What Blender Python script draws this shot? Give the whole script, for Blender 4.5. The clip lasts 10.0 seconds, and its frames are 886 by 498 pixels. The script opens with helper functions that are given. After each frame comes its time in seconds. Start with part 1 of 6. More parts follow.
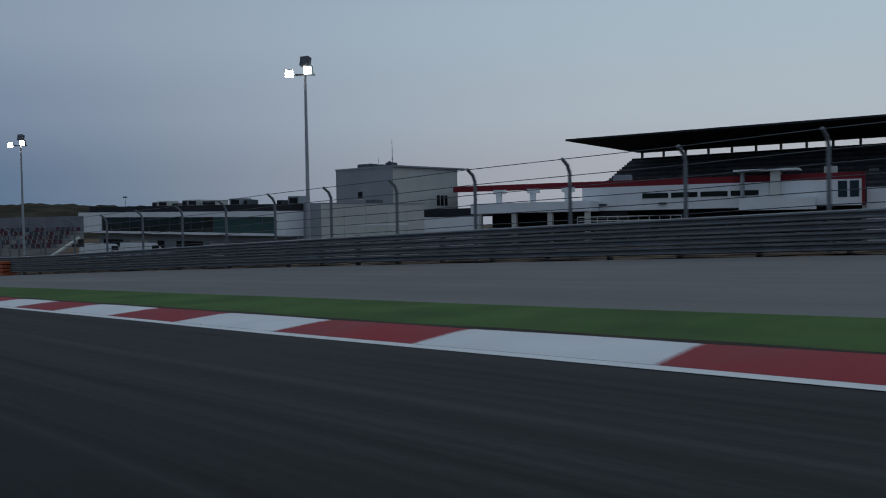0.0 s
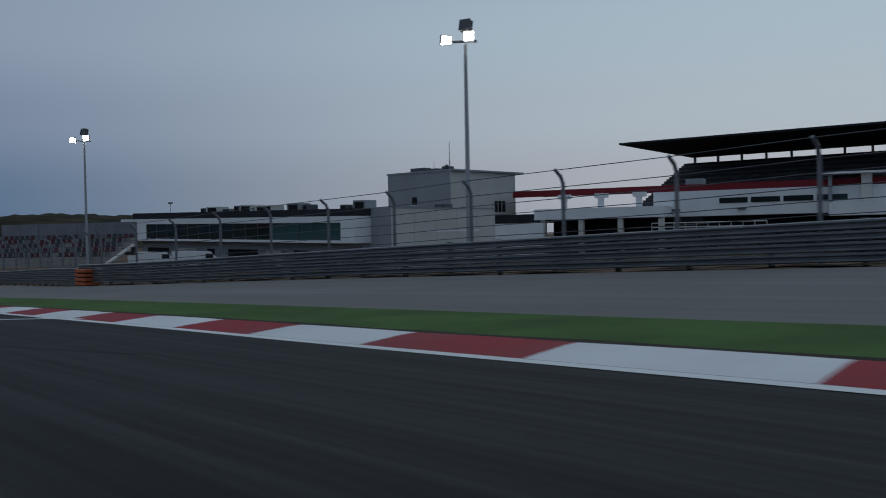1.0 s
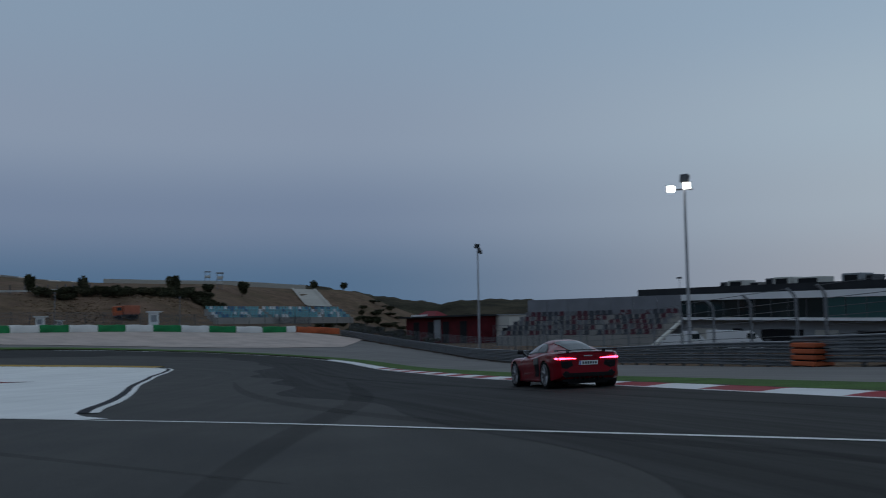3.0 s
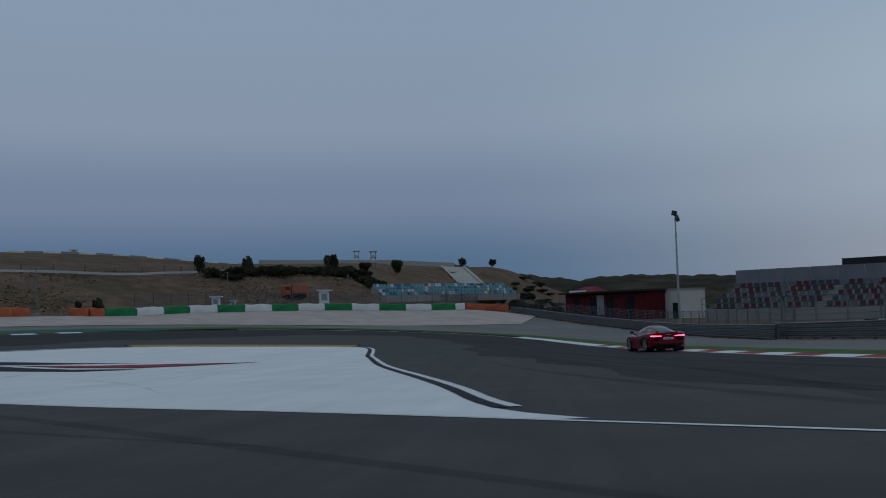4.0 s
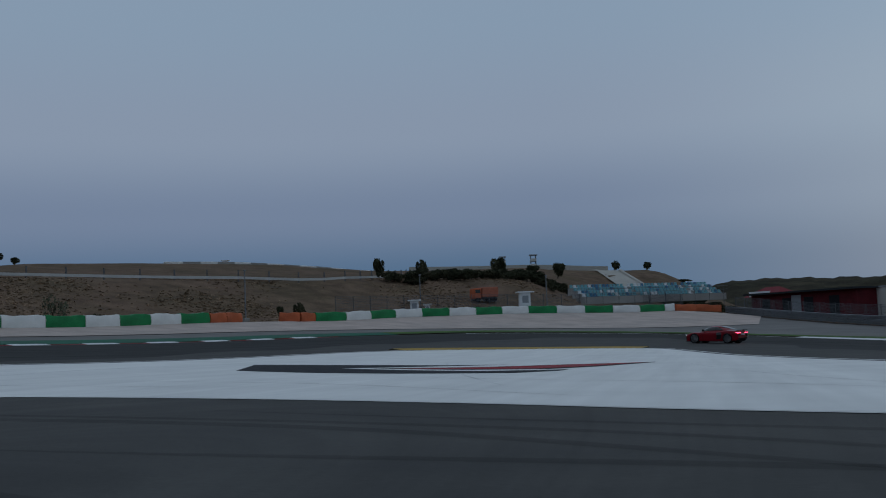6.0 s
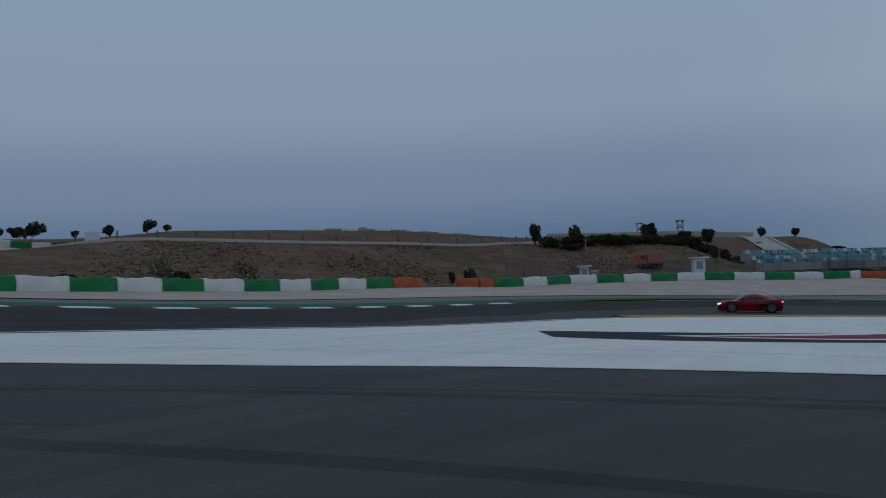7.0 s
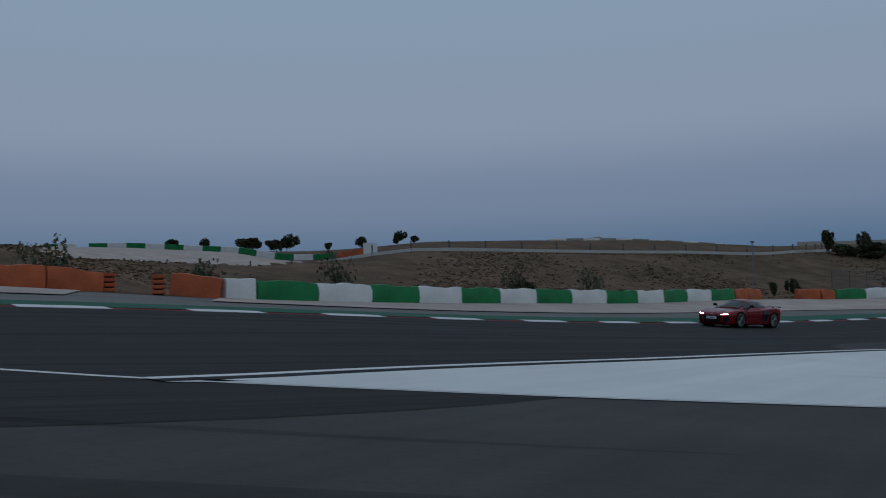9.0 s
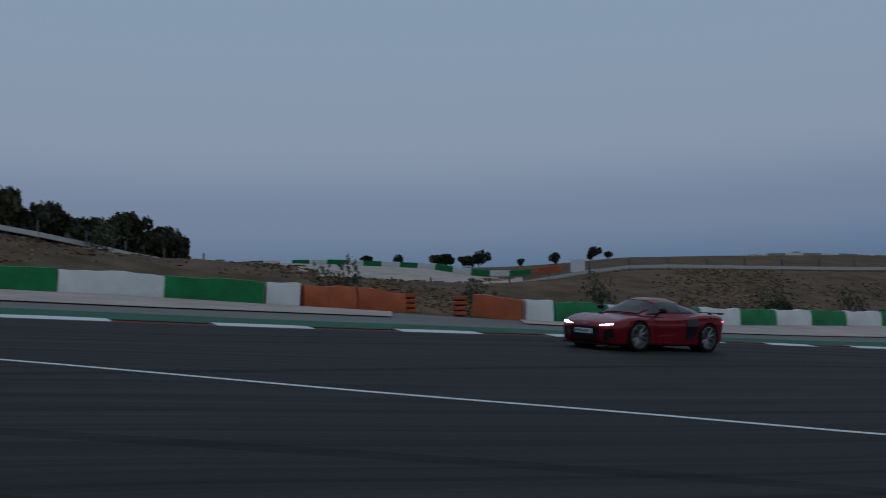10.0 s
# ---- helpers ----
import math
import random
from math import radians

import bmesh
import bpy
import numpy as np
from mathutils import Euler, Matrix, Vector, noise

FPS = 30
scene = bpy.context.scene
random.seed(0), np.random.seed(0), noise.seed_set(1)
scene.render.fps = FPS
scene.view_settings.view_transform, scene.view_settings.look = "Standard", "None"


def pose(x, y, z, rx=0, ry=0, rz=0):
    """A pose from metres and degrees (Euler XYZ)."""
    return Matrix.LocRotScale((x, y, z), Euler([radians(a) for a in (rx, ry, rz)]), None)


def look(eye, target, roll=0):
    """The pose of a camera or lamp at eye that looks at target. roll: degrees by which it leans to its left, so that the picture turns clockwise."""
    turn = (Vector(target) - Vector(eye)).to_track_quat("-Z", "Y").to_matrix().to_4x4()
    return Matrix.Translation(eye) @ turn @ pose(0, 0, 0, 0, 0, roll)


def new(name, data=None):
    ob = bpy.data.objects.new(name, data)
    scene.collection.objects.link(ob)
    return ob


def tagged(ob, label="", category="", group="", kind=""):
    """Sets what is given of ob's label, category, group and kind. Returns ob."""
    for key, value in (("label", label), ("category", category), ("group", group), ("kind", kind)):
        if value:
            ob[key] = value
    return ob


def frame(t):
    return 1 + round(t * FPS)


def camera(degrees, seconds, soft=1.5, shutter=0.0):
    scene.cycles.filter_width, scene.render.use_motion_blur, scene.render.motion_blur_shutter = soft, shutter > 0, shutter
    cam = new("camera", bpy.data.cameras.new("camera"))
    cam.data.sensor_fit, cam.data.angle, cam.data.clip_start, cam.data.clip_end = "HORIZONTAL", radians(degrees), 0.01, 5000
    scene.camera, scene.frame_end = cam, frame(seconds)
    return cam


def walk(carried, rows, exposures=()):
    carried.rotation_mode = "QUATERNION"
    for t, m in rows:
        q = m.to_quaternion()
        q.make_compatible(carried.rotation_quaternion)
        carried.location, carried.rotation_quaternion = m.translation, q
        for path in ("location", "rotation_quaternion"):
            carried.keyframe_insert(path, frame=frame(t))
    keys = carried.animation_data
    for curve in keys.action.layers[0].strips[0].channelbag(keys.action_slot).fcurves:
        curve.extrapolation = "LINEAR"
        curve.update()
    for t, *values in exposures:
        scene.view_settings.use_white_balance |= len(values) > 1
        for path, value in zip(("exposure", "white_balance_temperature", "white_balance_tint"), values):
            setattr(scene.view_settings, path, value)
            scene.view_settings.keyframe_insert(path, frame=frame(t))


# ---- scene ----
# The camera rides on a car along the inner lane of a bend and pans to its left.
cam = camera(50.2, 10.0, soft=1.0, shutter=0.22)
PATH = [
    (0, (0.107, 0.076, 0.847), (0.079, 2.075, 0.795), -1.1),
    (0.5, (-3.232, 3.731, 0.716), (-3.262, 5.731, 0.705), -1.2),
    (1, (-6.781, 7.807, 0.554), (-6.835, 9.806, 0.524), -1.2),
    (1.5, (-10.352, 11.338, 0.426), (-10.481, 13.333, 0.477), -1.1),
    (2, (-14.337, 14.422, 0.28), (-14.664, 16.389, 0.43), -1.0),
    (2.5, (-18.051, 16.651, 0.107), (-18.64, 18.554, 0.277), -1.0),
    (3, (-21.887, 18.717, -0.082), (-22.762, 20.507, 0.086), -0.9),
    (4.5, (-33.334, 21.104, -0.364), (-34.485, 22.734, -0.234), -1.8),
    (5, (-37.25, 21.487, -0.609), (-38.452, 23.078, -0.456), -1.7),
    (6.5, (-48.508, 20.565, -0.734), (-49.859, 22.034, -0.598), -2.6),
    (7, (-51.924, 19.519, -0.678), (-53.377, 20.89, -0.575), -2.2),
    (7.5, (-54.915, 18.243, -0.616), (-56.449, 19.522, -0.513), -2.1),
    (8, (-57.799, 16.724, -0.499), (-59.387, 17.935, -0.378), -2.1),
    (8.5, (-60.221, 15.153, -0.335), (-61.847, 16.31, -0.201), -2.1),
    (9, (-62.301, 13.206, -0.163), (-63.987, 14.272, -0.023), -1.9),
    (9.5, (-63.982, 11.147, 0.069), (-65.731, 12.105, 0.212), -1.7),
    (10, (-65.44, 8.741, 0.303), (-67.28, 9.504, 0.483), -1.3),
]
walk(cam, [(t, look(eye, target, roll)) for t, eye, target, roll in PATH])


# ---- sky: a clear dusk, the last glow towards the north-east, the earth's shadow opposite ----
def make_sky():
    world = bpy.data.worlds.new("dusk_sky")
    scene.world = world
    world.use_nodes = True
    nt = world.node_tree
    nt.nodes.clear()
    out = nt.nodes.new("ShaderNodeOutputWorld")
    back = nt.nodes.new("ShaderNodeBackground")
    co = nt.nodes.new("ShaderNodeTexCoord")
    sep = nt.nodes.new("ShaderNodeSeparateXYZ")
    nt.links.new(co.outputs["Generated"], sep.inputs[0])

    def ramp(stops):
        r = nt.nodes.new("ShaderNodeValToRGB")
        r.color_ramp.interpolation = "EASE"
        els = r.color_ramp.elements
        while len(els) < len(stops):
            els.new(0.5)
        for e, (p, c) in zip(els, stops):
            e.position, e.color = p, (*c, 1)
        nt.links.new(sep.outputs["Z"], r.inputs[0])
        return r

    anti = ramp([(0.0, ANTI[0]), (0.045, ANTI[1]), (0.12, ANTI[2]), (0.2, ANTI[3]), (0.32, ANTI[4]), (1.0, ANTI[5])])
    glow = ramp([(0.0, GLOW[0]), (0.045, GLOW[1]), (0.12, GLOW[2]), (0.2, GLOW[3]), (0.32, GLOW[4]), (1.0, GLOW[5])])
    dot = nt.nodes.new("ShaderNodeVectorMath")
    dot.operation = "DOT_PRODUCT"
    nt.links.new(co.outputs["Generated"], dot.inputs[0])
    a = radians(48)
    dot.inputs[1].default_value = (math.cos(a), math.sin(a), 0)
    fac = nt.nodes.new("ShaderNodeMapRange")
    fac.interpolation_type = "SMOOTHSTEP"
    fac.inputs["From Min"].default_value, fac.inputs["From Max"].default_value = 0.22, 1.0
    nt.links.new(dot.outputs["Value"], fac.inputs[0])
    mix = nt.nodes.new("ShaderNodeMix")
    mix.data_type = "RGBA"
    nt.links.new(fac.outputs[0], mix.inputs["Factor"])
    nt.links.new(anti.outputs[0], mix.inputs[6])
    nt.links.new(glow.outputs[0], mix.inputs[7])
    nt.links.new(mix.outputs[2], back.inputs["Color"])
    back.inputs["Strength"].default_value = 1.0
    nt.links.new(back.outputs[0], out.inputs["Surface"])


ANTI = [(0.07, 0.136, 0.232), (0.082, 0.149, 0.248), (0.168, 0.223, 0.326), (0.238, 0.298, 0.396), (0.233, 0.315, 0.42), (0.27, 0.33, 0.41)]
GLOW = [(0.35, 0.37, 0.425), (0.41, 0.425, 0.465), (0.415, 0.48, 0.535), (0.39, 0.485, 0.56), (0.315, 0.42, 0.53), (0.27, 0.33, 0.41)]
make_sky()


# ---- materials ----
def shader(name, color, rough=0.7, metal=0.0, vary=0.25, scale=4.0, fine=60.0, bump=0.15, bump_size=0.01, coat=0.0, spec=0.12, second=None, second_scale=0.6, uv_streak=None, island=0.0, alpha=1.0):
    """A surface with two scales of variation, an optional second colour in patches, and fine relief, in metres."""
    m = bpy.data.materials.new(name)
    m.use_nodes = True
    nt = m.node_tree
    b = nt.nodes["Principled BSDF"]
    b.inputs["Roughness"].default_value, b.inputs["Metallic"].default_value = rough, metal
    b.inputs["Coat Weight"].default_value = coat
    b.inputs["Coat Roughness"].default_value = 0.05
    b.inputs["Specular IOR Level"].default_value = spec
    co = nt.nodes.new("ShaderNodeTexCoord")

    def noise_node(size, detail=4.0, vec=None):
        n = nt.nodes.new("ShaderNodeTexNoise")
        n.inputs["Scale"].default_value, n.inputs["Detail"].default_value = size, detail
        nt.links.new(vec or co.outputs["Object"], n.inputs["Vector"])
        return n

    def mapped(sock, lo, hi):
        r = nt.nodes.new("ShaderNodeMapRange")
        r.inputs["From Min"].default_value, r.inputs["From Max"].default_value = 0.3, 0.7
        r.inputs["To Min"].default_value, r.inputs["To Max"].default_value = lo, hi
        nt.links.new(sock, r.inputs[0])
        return r.outputs[0]

    def mixed(kind, fac, a, bb):
        x = nt.nodes.new("ShaderNodeMix")
        x.data_type, x.blend_type = "RGBA", kind
        for s, v in ((x.inputs[0], fac), (x.inputs[6], a), (x.inputs[7], bb)):
            if isinstance(v, (int, float)):
                s.default_value = v
            elif isinstance(v, tuple):
                s.default_value = (*v, 1)
            else:
                nt.links.new(v, s)
        return x.outputs[2]

    big, small = noise_node(scale), noise_node(fine, 3.0)
    col = color
    if second:
        col = mixed("MIX", mapped(noise_node(second_scale, 6.0).outputs["Fac"], 0.0, 1.0), color, second)
    shade = nt.nodes.new("ShaderNodeMath")
    shade.operation = "MULTIPLY"
    nt.links.new(mapped(big.outputs["Fac"], 1 - vary, 1 + vary), shade.inputs[0])
    nt.links.new(mapped(small.outputs["Fac"], 1 - vary * 0.6, 1 + vary * 0.6), shade.inputs[1])
    value = shade.outputs[0]
    if island:
        g = nt.nodes.new("ShaderNodeNewGeometry")
        r = nt.nodes.new("ShaderNodeMapRange")
        r.inputs["To Min"].default_value, r.inputs["To Max"].default_value = 1 - island, 1 + island
        nt.links.new(g.outputs["Random Per Island"], r.inputs[0])
        k = nt.nodes.new("ShaderNodeMath")
        k.operation = "MULTIPLY"
        nt.links.new(value, k.inputs[0])
        nt.links.new(r.outputs[0], k.inputs[1])
        value = k.outputs[0]
    if uv_streak:
        along, across, depth = uv_streak
        mp = nt.nodes.new("ShaderNodeMapping")
        nt.links.new(co.outputs["UV"], mp.inputs[0])
        mp.inputs["Scale"].default_value = (along, across, 1)
        sn = noise_node(1.0, 3.0, mp.outputs[0])
        mp2 = nt.nodes.new("ShaderNodeMapping")
        nt.links.new(co.outputs["UV"], mp2.inputs[0])
        mp2.inputs["Scale"].default_value = (along * 2.3, across * 4.0, 1)
        sn2 = noise_node(1.0, 2.0, mp2.outputs[0])
        k = nt.nodes.new("ShaderNodeMath")
        k.operation = "MULTIPLY"
        nt.links.new(mapped(sn.outputs["Fac"], 1 - depth, 1 + depth), k.inputs[0])
        nt.links.new(mapped(sn2.outputs["Fac"], 1 - depth * 0.7, 1 + depth * 0.7), k.inputs[1])
        k2 = nt.nodes.new("ShaderNodeMath")
        k2.operation = "MULTIPLY"
        nt.links.new(value, k2.inputs[0])
        nt.links.new(k.outputs[0], k2.inputs[1])
        value = k2.outputs[0]
    sc = nt.nodes.new("ShaderNodeVectorMath")
    sc.operation = "SCALE"
    if isinstance(col, tuple):
        sc.inputs[0].default_value = col
    else:
        nt.links.new(col, sc.inputs[0])
    nt.links.new(value, sc.inputs["Scale"])
    nt.links.new(sc.outputs[0], b.inputs["Base Color"])
    rr = mapped(big.outputs["Fac"], max(rough - 0.08, 0.02), min(rough + 0.08, 1))
    nt.links.new(rr, b.inputs["Roughness"])
    if bump:
        bp = nt.nodes.new("ShaderNodeBump")
        bp.inputs["Strength"].default_value, bp.inputs["Distance"].default_value = bump, bump_size
        nt.links.new(small.outputs["Fac"], bp.inputs["Height"])
        nt.links.new(bp.outputs[0], b.inputs["Normal"])
    if alpha < 1:
        b.inputs["Alpha"].default_value = alpha
    return m


def glowing(name, color, strength):
    m = bpy.data.materials.new(name)
    m.use_nodes = True
    b = m.node_tree.nodes["Principled BSDF"]
    b.inputs["Base Color"].default_value = (*[min(c, 0.8) for c in color], 1)
    b.inputs["Emission Color"].default_value = (*color, 1)
    b.inputs["Emission Strength"].default_value = strength
    return m


def glass(name, tint, rough=0.03, spec=0.45):
    m = bpy.data.materials.new(name)
    m.use_nodes = True
    b = m.node_tree.nodes["Principled BSDF"]
    b.inputs["Base Color"].default_value = (*tint, 1)
    b.inputs["Roughness"].default_value = rough
    b.inputs["Specular IOR Level"].default_value = spec
    return m


ASPHALT = shader("asphalt", (0.066, 0.065, 0.062), 0.75, vary=0.3, scale=0.5, fine=45, bump=0.6, bump_size=0.006, uv_streak=(0.03, 0.5, 0.1), second=(0.073, 0.07, 0.066), second_scale=0.05, spec=0.1)
RACE_ASPHALT = shader("racing_line_asphalt", (0.028, 0.028, 0.0272), 0.75, vary=0.34, scale=0.4, fine=35, bump=0.35, bump_size=0.004, uv_streak=(0.03, 2.2, 0.42), spec=0.1)
RUNOFF = shader("runoff_asphalt", (0.172, 0.165, 0.158), 0.85, vary=0.1, scale=0.3, fine=70, uv_streak=(0.03, 0.5, 0.1), second=(0.2, 0.19, 0.182), second_scale=0.08)
GRAVEL = shader("gravel", (0.5, 0.41, 0.365), 0.95, vary=0.14, scale=0.5, fine=25, bump=0.8, bump_size=0.03, second=(0.45, 0.385, 0.35), second_scale=0.1)
TURF = shader("green_turf", (0.068, 0.128, 0.036), 0.95, vary=0.25, scale=0.8, fine=40, bump=0.8, bump_size=0.02, second=(0.085, 0.145, 0.045), second_scale=0.3)
TEAL = shader("green_painted_asphalt", (0.018, 0.135, 0.082), 0.8, vary=0.2, scale=0.5, fine=50, second=(0.045, 0.12, 0.085), second_scale=0.25)
EARTH = shader("dry_earth", (0.17, 0.112, 0.08), 0.95, vary=0.3, scale=0.45, fine=5, bump=0.8, bump_size=0.08, second=(0.11, 0.082, 0.052), second_scale=0.09, spec=0.05)
WHITE_PAINT = shader("white_road_paint", (0.78, 0.78, 0.76), 0.7, vary=0.05, scale=0.4, fine=60, bump=0.15, uv_streak=(0.05, 0.7, 0.05))
RED_PAINT = shader("red_road_paint", (0.29, 0.022, 0.03), 0.65, vary=0.16, scale=0.8, fine=50)
KERB_WHITE = shader("white_kerb_paint", (0.72, 0.72, 0.72), 0.65, vary=0.08, scale=0.8, fine=50)
YELLOW_PAINT = shader("yellow_kerb_paint", (0.4, 0.26, 0.05), 0.7, vary=0.12)
BLACK_PAINT = shader("black_road_paint", (0.012, 0.013, 0.018), 0.7, vary=0.15)
DIRT = shader("dark_dirt", (0.05, 0.038, 0.03), 0.95, vary=0.4, scale=2, fine=15)
STEEL = shader("galvanised_steel", (0.19, 0.2, 0.215), 0.5, metal=0.35, vary=0.15, scale=1.2, fine=30, bump=0.05)
POLE_STEEL = shader("pale_galvanised_pole", (0.36, 0.37, 0.39), 0.5, metal=0.3, vary=0.1, scale=0.8)
DARK_STEEL = shader("weathered_steel", (0.12, 0.125, 0.135), 0.6, metal=0.4, vary=0.2, scale=2)
BELT_WHITE = shader("white_belt_cover", (0.7, 0.7, 0.68), 0.6, vary=0.08, scale=1.2, fine=20, bump=0.3, bump_size=0.02)
BELT_GREEN = shader("green_belt_cover", (0.018, 0.19, 0.065), 0.55, vary=0.22, scale=1.2, fine=20, bump=0.3, bump_size=0.02)
BELT_ORANGE = shader("orange_belt_cover", (0.46, 0.115, 0.05), 0.6, vary=0.2, scale=1.2, fine=20, bump=0.3, bump_size=0.02)
RENDER_WHITE = shader("white_render", (0.74, 0.75, 0.76), 0.8, vary=0.05, scale=0.3, fine=15)
RENDER_CREAM = shader("cream_render", (0.55, 0.54, 0.5), 0.85, vary=0.06, scale=0.3, fine=15)
RENDER_GREY = shader("grey_cladding", (0.3, 0.32, 0.34), 0.7, vary=0.07, scale=0.3, fine=15)
CONCRETE = shader("concrete", (0.3, 0.29, 0.275), 0.9, vary=0.15, scale=0.3, fine=12, bump=0.3)
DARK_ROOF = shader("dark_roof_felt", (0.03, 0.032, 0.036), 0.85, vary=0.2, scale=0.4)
RED_CLAD = shader("dark_red_cladding", (0.19, 0.022, 0.03), 0.6, vary=0.1, scale=0.5)
HUT_RED = shader("dull_dark_red_boards", (0.095, 0.014, 0.018), 0.75, vary=0.25, scale=0.8, fine=12)
DARK_GLASS = glass("dark_window_glass", (0.012, 0.02, 0.022), 0.06)
TEAL_GLASS = glass("green_tinted_glass", (0.03, 0.085, 0.085), 0.12)
# near-black for doors, grilles and cores; also painted shade in the pit building
SHADE_DARK = shader("dark_parts_and_shade", (0.02, 0.021, 0.024), 0.9, vary=0.2)
FOLIAGE = shader("dark_foliage", (0.042, 0.052, 0.028), 0.9, vary=0.35, scale=0.5, fine=12, island=0.55, second=(0.07, 0.062, 0.038), second_scale=0.12)
PALE_FOLIAGE = shader("dry_grey_foliage", (0.09, 0.1, 0.065), 0.9, vary=0.3, scale=1.5, fine=12, island=0.35)
BARK = shader("bark", (0.07, 0.055, 0.04), 0.95, vary=0.3, scale=6)
FLOOD = glowing("floodlight_lens", (1.0, 0.97, 0.9), 30.0)


# ---- mesh helpers ----
def finish(bm, name, material, smooth=None):
    me = bpy.data.meshes.new(name)
    bmesh.ops.recalc_face_normals(bm, faces=bm.faces)
    bm.to_mesh(me)
    bm.free()
    for mat in material if isinstance(material, (list, tuple)) else (material,):
        me.materials.append(mat)
    if smooth is not None:
        me.shade_smooth()
        me.set_sharp_from_angle(angle=radians(smooth))
    return me


def part(name, bm, material, parent, label="", m=None, smooth=None):
    ob = new(name, finish(bm, name, material, smooth))
    ob.parent = parent
    if m is not None:
        ob.matrix_basis = m
    if label:
        ob["label"] = label
    return ob


def thing(name, label, category, m=None, group="", kind="", mesh=None):
    ob = new(name, mesh)
    if m is not None:
        ob.matrix_basis = m
    return tagged(ob, label, category, group, kind)


def box(bm, x0, x1, y0, y1, z0, z1, bevel=0.0, m=None):
    g = bmesh.ops.create_cube(bm, size=1.0)
    vs = g["verts"]
    for v in vs:
        v.co = Vector(((x0 + x1) / 2 + v.co.x * (x1 - x0), (y0 + y1) / 2 + v.co.y * (y1 - y0), (z0 + z1) / 2 + v.co.z * (z1 - z0)))
        if m is not None:
            v.co = m @ v.co
    if bevel:
        es = list({e for v in vs for e in v.link_edges})
        bmesh.ops.bevel(bm, geom=es, offset=bevel, segments=1, affect="EDGES")
    return bm


def boxes(*specs, bevel=0.0):
    bm = bmesh.new()
    for s in specs:
        box(bm, *s, bevel=bevel)
    return bm


def tube(bm, a, b, r0, r1=None, sides=8):
    a, b = Vector(a), Vector(b)
    r1 = r0 if r1 is None else r1
    q = (b - a).to_track_quat("Z", "Y")
    g = bmesh.ops.create_cone(bm, cap_ends=True, segments=sides, radius1=r0, radius2=r1, depth=(b - a).length)
    for v in g["verts"]:
        v.co = (a + b) / 2 + q @ v.co
    return bm


def grid_mesh(name, pts, material, uv=None):
    """A sheet from rows of points; uv gives a pair for each point."""
    ny, nx = len(pts), len(pts[0])
    verts = [tuple(p) for row in pts for p in row]
    faces = [(j * nx + i, j * nx + i + 1, (j + 1) * nx + i + 1, (j + 1) * nx + i) for j in range(ny - 1) for i in range(nx - 1)]
    me = bpy.data.meshes.new(name)
    me.from_pydata(verts, [], faces)
    if uv is not None:
        flat = [c for row in uv for c in row]
        layer = me.uv_layers.new(name="UVMap")
        idx = np.zeros(len(me.loops), int)
        me.loops.foreach_get("vertex_index", idx)
        layer.data.foreach_set("uv", np.array(flat, float)[idx].ravel())
    me.materials.append(material)
    me.shade_smooth()
    me.update()
    return me


# ---- the lie of the land ----
GC = [-0.036, -1.314, 1.668, 0.807, -0.576, 3.016, 3.359, 3.218, -2.186, 1.161, -6.256, 3.0, -5.384, -3.454, -0.834]
PIVOT = (-40.0, 0.0)
# The line of the barriers round the outside of the bend, from the paddock fence to the western bank.
EDGE = [(60, -36), (40, -14), (28, -0.5), (15, 12.7), (0.2, 27.2), (-12, 39.6), (-25, 52.2), (-35, 66.5), (-43.5, 77.0), (-46, 82), (-52, 90), (-60.5, 102), (-68, 112),
        (-77, 120.5), (-89, 128), (-97.0, 127.0), (-99.7, 121.2), (-103.4, 114.5), (-106.6, 107.8), (-108.6, 99.8), (-109.8, 91), (-110.1, 82), (-110.2, 74.5), (-110, 68.3),
        (-108.7, 62.3), (-106.8, 55.7), (-104.9, 46.3), (-102.2, 37), (-100.8, 33), (-99.3, 27.6), (-99.2, 24), (-99.9, 17), (-100.2, 12), (-99.4, 6), (-97, -4), (-93, -16), (-86, -30), (-70, -60)]


def dense(pts, step):
    """The line through the points, in even steps: a smooth curve (Catmull-Rom)."""
    p = [np.array(q, float) for q in pts]
    p = [2 * p[0] - p[1], *p, 2 * p[-1] - p[-2]]
    fine = []
    for i in range(1, len(p) - 2):
        for t in np.linspace(0, 1, 24, endpoint=False):
            a, b, c, d = p[i - 1], p[i], p[i + 1], p[i + 2]
            fine.append(0.5 * (2 * b + (c - a) * t + (2 * a - 5 * b + 4 * c - d) * t * t + (3 * b - a - 3 * c + d) * t ** 3))
    fine.append(p[-2])
    fine = np.array(fine)
    run = np.r_[0, np.cumsum(np.linalg.norm(np.diff(fine, axis=0), axis=1))]
    n = max(2, int(round(run[-1] / step)) + 1)
    s = np.linspace(0, run[-1], n)
    return np.stack([np.interp(s, run, fine[:, k]) for k in range(fine.shape[1])], 1)


def normals(line):
    """Unit vectors to the right of the way along the line."""
    d = np.gradient(line, axis=0)
    d /= np.linalg.norm(d, axis=1)[:, None]
    return np.stack([d[:, 1], -d[:, 0]], 1)


EDGE_LINE = dense(EDGE, 1.5)
EDGE_ANGLE = np.unwrap(np.arctan2(EDGE_LINE[:, 1] - PIVOT[1], EDGE_LINE[:, 0] - PIVOT[0]))
EDGE_R = np.hypot(EDGE_LINE[:, 0] - PIVOT[0], EDGE_LINE[:, 1] - PIVOT[1])


def smooth(a, b, x):
    t = np.clip((np.asarray(x, float) - a) / (b - a), 0, 1)
    return t * t * (3 - 2 * t)


